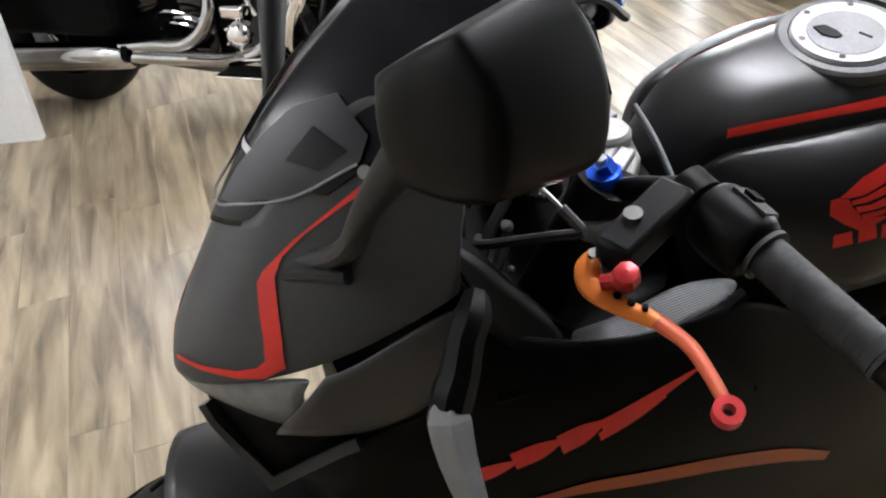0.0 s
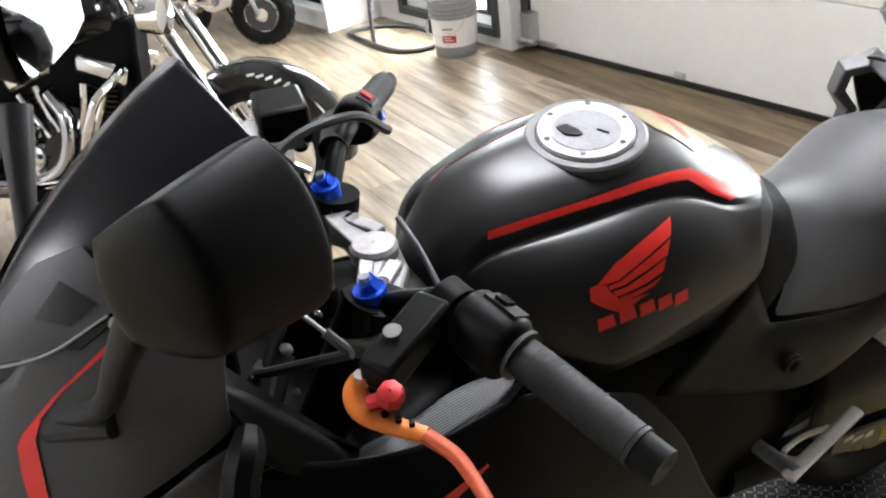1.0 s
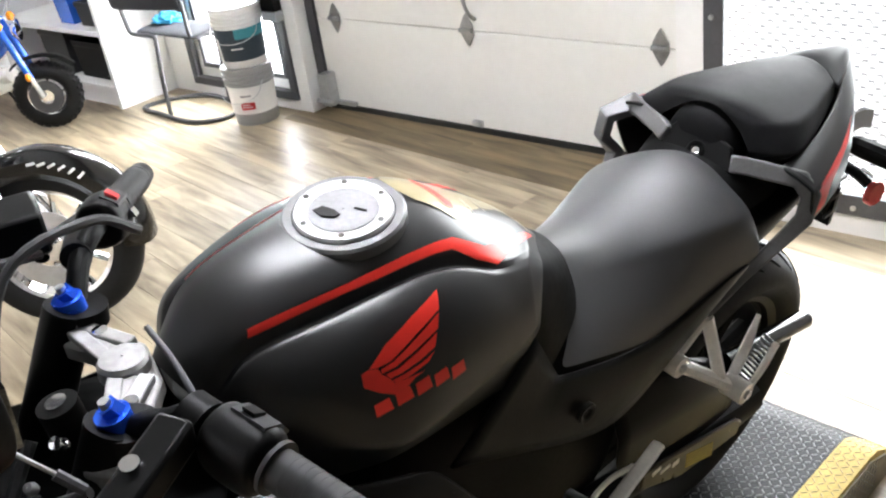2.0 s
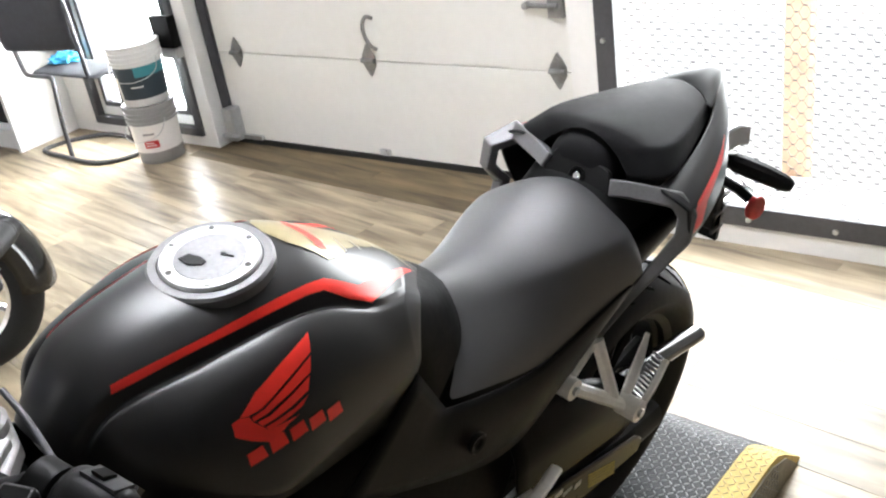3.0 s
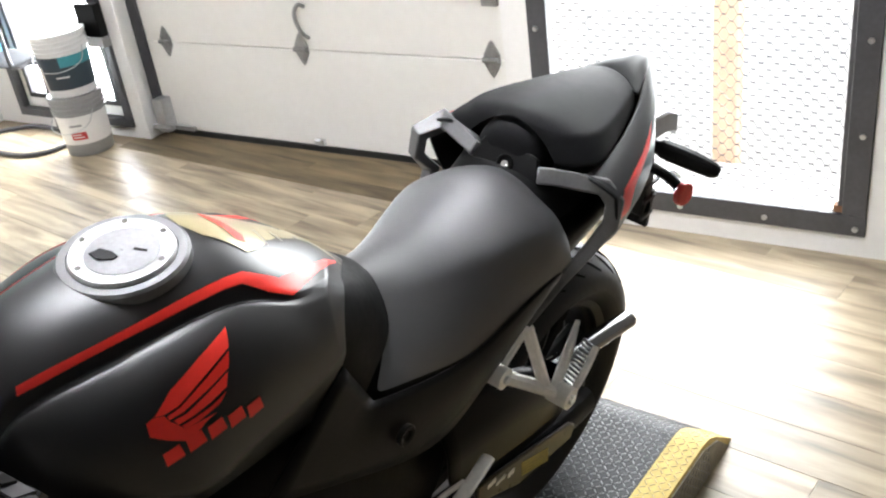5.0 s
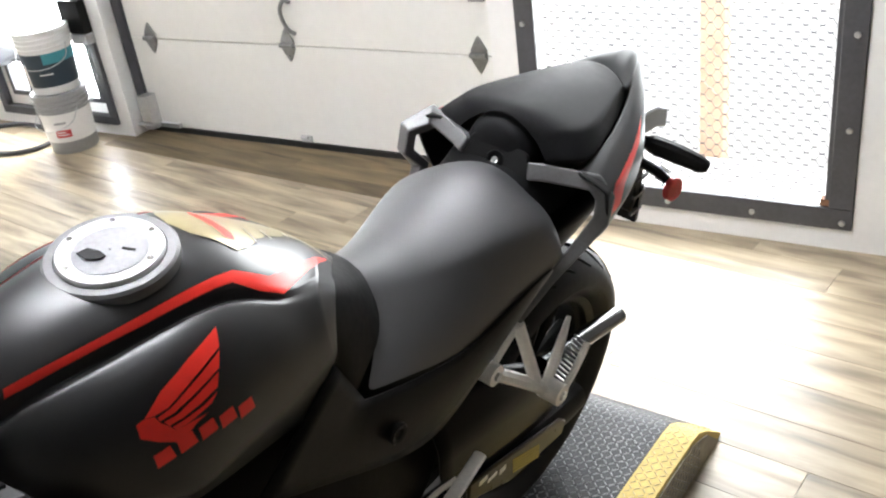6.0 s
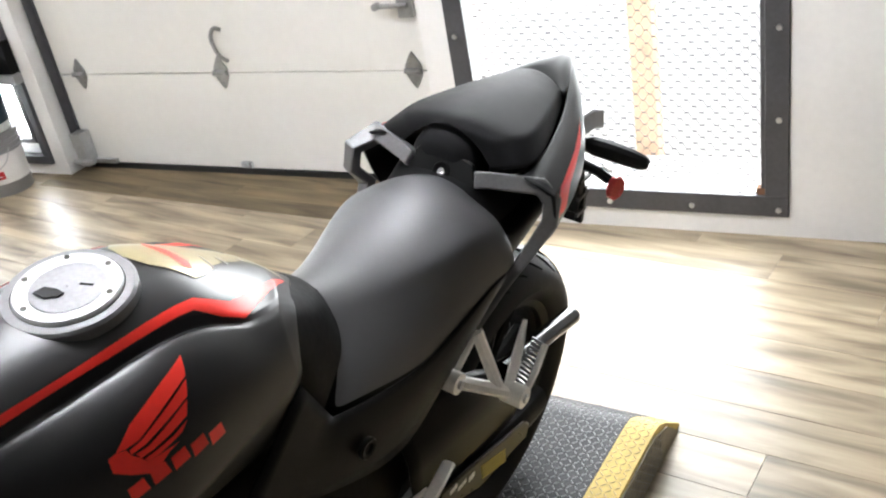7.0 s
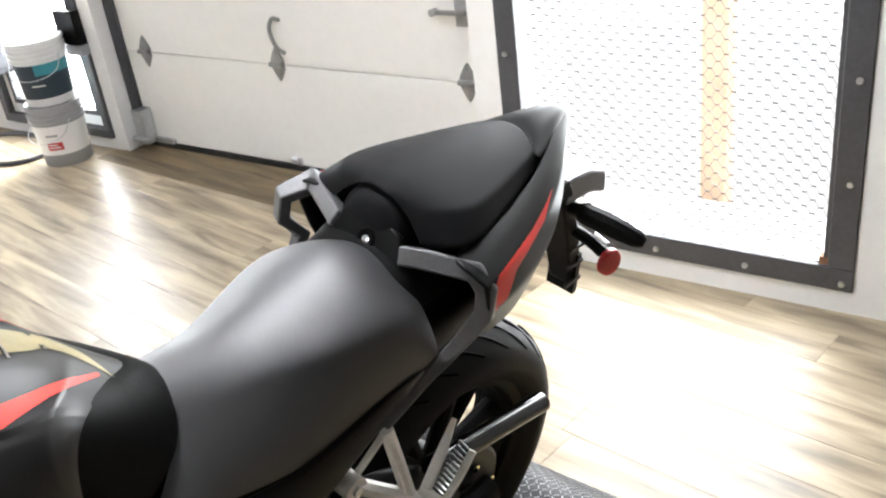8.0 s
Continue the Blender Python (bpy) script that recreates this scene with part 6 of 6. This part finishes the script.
    part("engine_guard", tube([(1.28, .04, .66), (1.30, .16, .63), (1.26, .24, .58), (1.20, .255, .46), (1.16, .23, .34), (1.12, .10, .26)], .0165, n=12), CHROME, c, "chrome guard bar")
    fb = part("floorboard", box((.88, -.30, .245), (1.18, -.19, .258)), SOFT_BLACK, c, "black rubber footboard", bevel=.006)
    part("board_rim", tube([(.88, -.302, .25), (1.03, -.306, .25), (1.18, -.302, .25)], .004, n=8), CHROME, fb, "chrome rim")
    cc = part("gear_cover", lathe([(.001, .03), (.030, .028), (.046, .018), (.058, .0), (.058, -.03), (.001, -.03)], pose(.925, -.172, .365, 90, 0, 0), n=28), CHROME, c, "domed chrome cover", smooth=50)
    for k in range(5):
        a = k * 2 * math.pi / 5
        part("bolt", cyl((.925 + .047 * math.cos(a), -.190, .365 + .047 * math.sin(a)), (.925 + .047 * math.cos(a), -.198, .365 + .047 * math.sin(a)), .006, n=6), CHROME, cc)
    part("tappet_block", box((.86, -.185, .425), (.96, -.13, .475)), CHROME, c, "chrome block", bevel=.012)
    part("brake_pedal", tube([(.84, -.19, .29), (.93, -.215, .285), (1.05, -.24, .30), (1.12, -.25, .325)], .008, n=8), CHROME, c, "chrome pedal lever")
    for dz, dx in ((0, 0), (.022, .03), (.045, -.02)):
        part("oil_hose", tube([(.56 + dx, -.14, .37 + dz), (.62 + dx, -.165, .40 + dz), (.70 + dx, -.165, .395 + dz), (.78, -.15, .36 + dz)], .007, n=8), PIPE, c, "braided metal hose")
    part("pipe_clamp", lathe([(.028, -.012), (.040, -.012), (.040, .012), (.028, .012)], pose(.43, -.203, .29, 0, 90, 0), n=24), SOFT_BLACK, c, "dark joint clamp")
    part("heat_shield", tube([(.72, -.232, .285), (.86, -.236, .288), (.95, -.232, .305)], .013, n=10, flat=.5), CHROME, c, "chrome heat shield")
    part("frame_rail", tube([(.35, -.10, .24), (.8, -.11, .21), (1.15, -.10, .24), (1.30, -.04, .70), (1.32, -.02, .80)], .018, n=10), GLOSS_BLACK, c)
    part("frame_rail", tube([(.35, .10, .24), (.8, .11, .21), (1.15, .10, .24), (1.30, .04, .70), (1.32, .02, .80)], .018, n=10), GLOSS_BLACK, c)
    rows = []
    for x, w, z0, z1 in ((.70, .05, .70, .76), (.78, .10, .69, .83), (.95, .15, .70, .90), (1.12, .155, .71, .93), (1.25, .12, .73, .92), (1.32, .05, .76, .87)):
        rows.append([(x, w * math.cos(a), (z0 + z1) / 2 + (z1 - z0) / 2 * math.sin(a)) for a in np.linspace(0, 2 * math.pi, 16, endpoint=False)])
    tk = part("fuel_tank", loft(rows), GLOSS_BLACK, c, "gloss black", levels=1)
    for k in range(3):
        part("badge_bar", box((.96, -.158, .79 + k * .018), (1.12, -.150, .797 + k * .018)), CHROME, tk, "chrome bar")
    rows = []
    for x, w, z in ((.70, .09, .74), (.60, .14, .72), (.40, .17, .70), (.20, .16, .74), (.05, .12, .80), (-.12, .11, .80)):
        rows.append([(x, w * a, z + b) for a, b in ((-1, -.06), (-1, .0), (-.6, .04), (0, .05), (.6, .04), (1, .0), (1, -.06), (0, -.08))])
    part("seat", loft(rows), LEATHER, c, "black", levels=2)
    part("side_case", cage([[(.20, -.17, .70), (.20, -.20, .56), (.20, -.17, .42)], [(.42, -.17, .70), (.42, -.20, .56), (.42, -.17, .42)], [(.62, -.16, .66), (.62, -.185, .56), (.62, -.16, .46)]], mirror=False), GLOSS_BLACK, c, "gloss black cover", levels=2, solid=.01)
    for s in (-1, 1):
        part("fork_leg", tube([(1.72, s * .10, .295), (1.58, s * .10, .58), (1.38, s * .10, .98)], .031, n=16), CHROME, c, "chrome fork tube")
    part("headlight", lathe([(.001, -.12), (.05, -.11), (.085, -.06), (.098, 0), (.098, .03), (.09, .04), (.001, .045)], pose(1.54, 0, .93, 0, 90, 0), n=32), CHROME, c, "chrome shell", smooth=50)
    for s in (-1, 1):
        part("passing_lamp", lathe([(.001, -.08), (.05, -.06), (.063, 0), (.063, .02), (.001, .028)], pose(1.54, s * .21, .84, 0, 90, 0), n=28), CHROME, c, "chrome shell", smooth=50)
    part("handlebar", tube([(1.20, -.42, 1.10), (1.30, -.30, 1.13), (1.32, -.10, 1.02), (1.32, .10, 1.02), (1.30, .30, 1.13), (1.20, .42, 1.10)], .014), CHROME, c)
    part("kickstand", tube([(.95, .14, .24), (1.0, .26, .02)], .012), GLOSS_BLACK, c)
    return c


cruiser()


def mini_bike():
    c = thing("mini_motorcycle", "small blue motorcycle with chunky knobby tyres", "motorcycle", pose(-5.465, 2.80, 0, 0, 0, 15) @ Matrix.Scale(.68, 4))
    turn = pose(1.0, 0, 0, 0, 0, 34) @ pose(-1.0, 0, 0)  # the steered front end
    simple_wheel(c, 0, .27, .155, .13, name="rear_wheel", metal=ALU, spokes=5)
    steered = [simple_wheel(c, 1.0, .27, .155, .13, name="front_wheel", metal=CHROME, spokes=5, knobs=26)]
    for s in (-1, 1):
        steered.append(part("fork_tube", tube([(.98, s * .085, .27), (.90, s * .085, .55)], .019, n=12), GALV, c))
        steered.append(part("fork_cover", tube([(.93, s * .085, .44), (.80, s * .085, .90)], .028, n=12), BLUE_PAINT, c, "blue"))
        steered.append(part("turn_signal", lathe([(.001, -.02), (.03, -.02), (.034, 0), (.001, .02)], pose(.93, s * .12, .46, 0, 90, 0), n=20), AMBER, c, "amber lens"))
        steered.append(part("top_signal", lathe([(.001, -.03), (.035, -.03), (.04, 0), (.001, .03)], pose(.86, s * .19, .90, 0, 90, 0), n=20), AMBER, c, "amber lens"))
        part("shock", tube([(.05, s * .10, .33), (.16, s * .10, .66)], .026, n=12), BLUE_PAINT, c, "blue")
    rings = []
    for a in np.linspace(radians(50), radians(140), 12):
        rings.append([(1.0 - .36 * math.cos(a) * k, y, .27 + .34 * math.sin(a) * k) for y, k in ((-.07, .96), (0, 1.0), (.07, .96))])
    steered.append(part("front_fender", loft(rings, closed=False), PLASTIC, c, "black fender", solid=.004))
    for ob in steered:
        ob.matrix_basis = turn
    rows = []
    for x, w, z0, z1 in ((.35, .06, .66, .74), (.45, .11, .62, .82), (.62, .12, .62, .86), (.74, .06, .70, .84)):
        rows.append([(x, w * math.cos(a), (z0 + z1) / 2 + (z1 - z0) / 2 * math.sin(a)) for a in np.linspace(0, 2 * math.pi, 14, endpoint=False)])
    part("fuel_tank", loft(rows), BLUE_PAINT, c, "blue", levels=1)
    part("seat", loft([[(x, w * a, z + b) for a, b in ((-1, -.05), (-.8, .03), (0, .05), (.8, .03), (1, -.05))] for x, w, z in ((.38, .09, .77), (.2, .13, .78), (-.05, .13, .79), (-.15, .09, .79))]), LEATHER, c, levels=1)
    part("frame_tube", tube([(.82, 0, .80), (.60, 0, .62), (.35, 0, .52), (.25, 0, .40)], .04, n=12), BLUE_PAINT, c, "blue")
    part("side_cover", box((.12, -.10, .46), (.34, .10, .64)), BLUE_PAINT, c, "blue", bevel=.03)
    part("engine", lathe([(.001, -.12), (.09, -.12), (.11, -.08), (.11, .08), (.09, .12), (.001, .12)], pose(.42, 0, .36, 90, 0, 0), n=28), CAST, c, "silver engine", smooth=40)
    part("cylinder", lathe([(.001, 0), (.06, 0), (.065, .18), (.001, .19)], pose(.48, 0, .40, 0, 80, 0), n=20), CAST, c)
    part("muffler", tube([(.35, -.14, .30), (.05, -.16, .42), (-.15, -.16, .52)], .045, n=16), CHROME, c)
    part("headlight", lathe([(.001, -.07), (.06, -.05), (.085, 0), (.001, .02)], turn @ pose(.94, 0, .82, 0, 90, 0), n=28), CHROME, c, smooth=50)
    part("handlebar", tube([(.72, -.34, 1.05), (.74, -.15, 1.05), (.78, 0, .92), (.74, .15, 1.05), (.72, .34, 1.05)], .012), CHROME, c)
    part("kickstand", tube([(.35, .12, .28), (.33, .24, .015)], .011), SOFT_BLACK, c)
    return c


mini_bike()


def red_bike():
    c = thing("red_trellis_motorcycle", "motorcycle with a red tubular trellis frame", "motorcycle", pose(-5.35, .10, 0, 0, 0, 55))
    simple_wheel(c, 0, .31, .215, .17, name="rear_wheel", metal=SOFT_BLACK)
    simple_wheel(c, 1.40, .30, .215, .12, name="front_wheel", metal=SOFT_BLACK)
    for s in (-1, 1):
        for pts in ([(1.05, s * .07, .95), (.70, s * .15, .80), (.45, s * .15, .72)], [(1.05, s * .07, .80), (.80, s * .14, .64), (.50, s * .15, .50)],
                    [(1.05, s * .07, .93), (.92, s * .12, .72)], [(.88, s * .13, .88), (.92, s * .13, .70)], [(.88, s * .13, .88), (.68, s * .15, .58)], [(.66, s * .15, .78), (.68, s * .15, .60)], [(.66, s * .15, .78), (.48, s * .15, .52)]):
            part("frame_tube", tube(pts, .017, n=10), RED_PAINT, c, "red")
        part("fork_leg", tube([(1.40, s * .10, .30), (1.05, s * .10, .98)], .027, n=12), SOFT_BLACK, c)
    part("engine", box((.40, -.13, .25), (.95, .13, .62)), SOFT_BLACK, c, bevel=.05)
    rows = []
    for x, w, z0, z1 in ((.45, .06, .80, .86), (.58, .13, .80, .95), (.85, .16, .85, 1.06), (1.02, .10, .90, 1.02)):
        rows.append([(x, w * math.cos(a), (z0 + z1) / 2 + (z1 - z0) / 2 * math.sin(a)) for a in np.linspace(0, 2 * math.pi, 14, endpoint=False)])
    part("fuel_tank", loft(rows), RED_PAINT, c, "red", levels=1)
    part("tail", loft([[(x, w * a, z + b) for a, b in ((-1, -.06), (-.8, .03), (0, .05), (.8, .03), (1, -.06))] for x, w, z in ((.48, .10, .82), (.2, .14, .84), (-.1, .10, .90), (-.25, .05, .93))]), RED_PAINT, c, levels=1)
    return c


red_bike()
st = thing("display_board", "plain white board standing on the floor", "board", pose(-3.70, .28, 0, 0, 0, 62))
part("panel", box((-.45, -.02, .0), (.16, .02, 1.0)), WHITE_P, st, bevel=.004)

# ---- floor boards ----
floor_ob = bpy.data.objects["floor"]


def board_mesh(length, width, name):
    bm = bmesh.new()
    b, h = 0.0007, 0.004
    bm2 = loft([[(-length / 2, -width / 2, -h), (length / 2, -width / 2, -h), (length / 2, width / 2, -h), (-length / 2, width / 2, -h)],
                [(-length / 2, -width / 2, -b), (length / 2, -width / 2, -b), (length / 2, width / 2, -b), (-length / 2, width / 2, -b)],
                [(-length / 2 + b, -width / 2 + b, 0), (length / 2 - b, -width / 2 + b, 0), (length / 2 - b, width / 2 - b, 0), (-length / 2 + b, width / 2 - b, 0)]], bm)
    d = bpy.data.meshes.new(name)
    bmesh.ops.recalc_face_normals(bm2, faces=bm2.faces)
    bm2.to_mesh(d)
    bm2.free()
    return d


PW, PL, GAP = 0.152, 1.22, 0.0008
full = board_mesh(PL - GAP, PW - GAP, "board")
full.materials.append(OAK)
rng = random.Random(5)
rest = bmesh.new()
rows_n, count = 0, 0
LAY = pose(-1.2, 2.6, 0, 0, 0, -8)  # the boards run a little askew to the door
y = 2.4
while y > -7:
    x = -8 + rng.uniform(0.1, PL)
    while x < 6:
        c = LAY @ Vector((x, y, 0))
        if X0 - 0.6 < c.x < X1 + 0.6 and Y0 - 0.2 < c.y < 3.62:
            if -4.6 < c.x < 0.9 and c.y > -0.2 and count < 300:
                o = new("board", full)
                o.parent = floor_ob
                o.matrix_basis = LAY @ pose(x, y, 0)
                count += 1
            else:
                box((x - PL / 2 + GAP, y - PW / 2 + GAP / 2, -0.004), (x + PL / 2, y + PW / 2 - GAP / 2, 0), rest, LAY)
        x += PL
    y -= PW
for co, no in (((X1, 0, 0), (1, 0, 0)), ((X0, 0, 0), (-1, 0, 0)), ((0, Y0, 0), (0, -1, 0)), ((0, 3.9, 0), (0, 1, 0))):
    bmesh.ops.bisect_plane(rest, geom=rest.verts[:] + rest.edges[:] + rest.faces[:], plane_co=co, plane_no=no, clear_outer=True)
tagged(link("far_boards", rest, OAK, floor_ob), kind="stuff")
SILL = pose(-3.48, 3.55, 0, 0, 0, -4.3)  # brown boards along the garage door
for j in range(4):
    cut = .62 + .5 * (j % 2)
    for xa, xb in ((-.05, cut), (cut + .002, 2.28)):
        link("threshold_board", box((xa, j * .105, -0.004), (xb, j * .105 + .1035, 0.001), m=SILL), OAK_DARK, floor_ob)
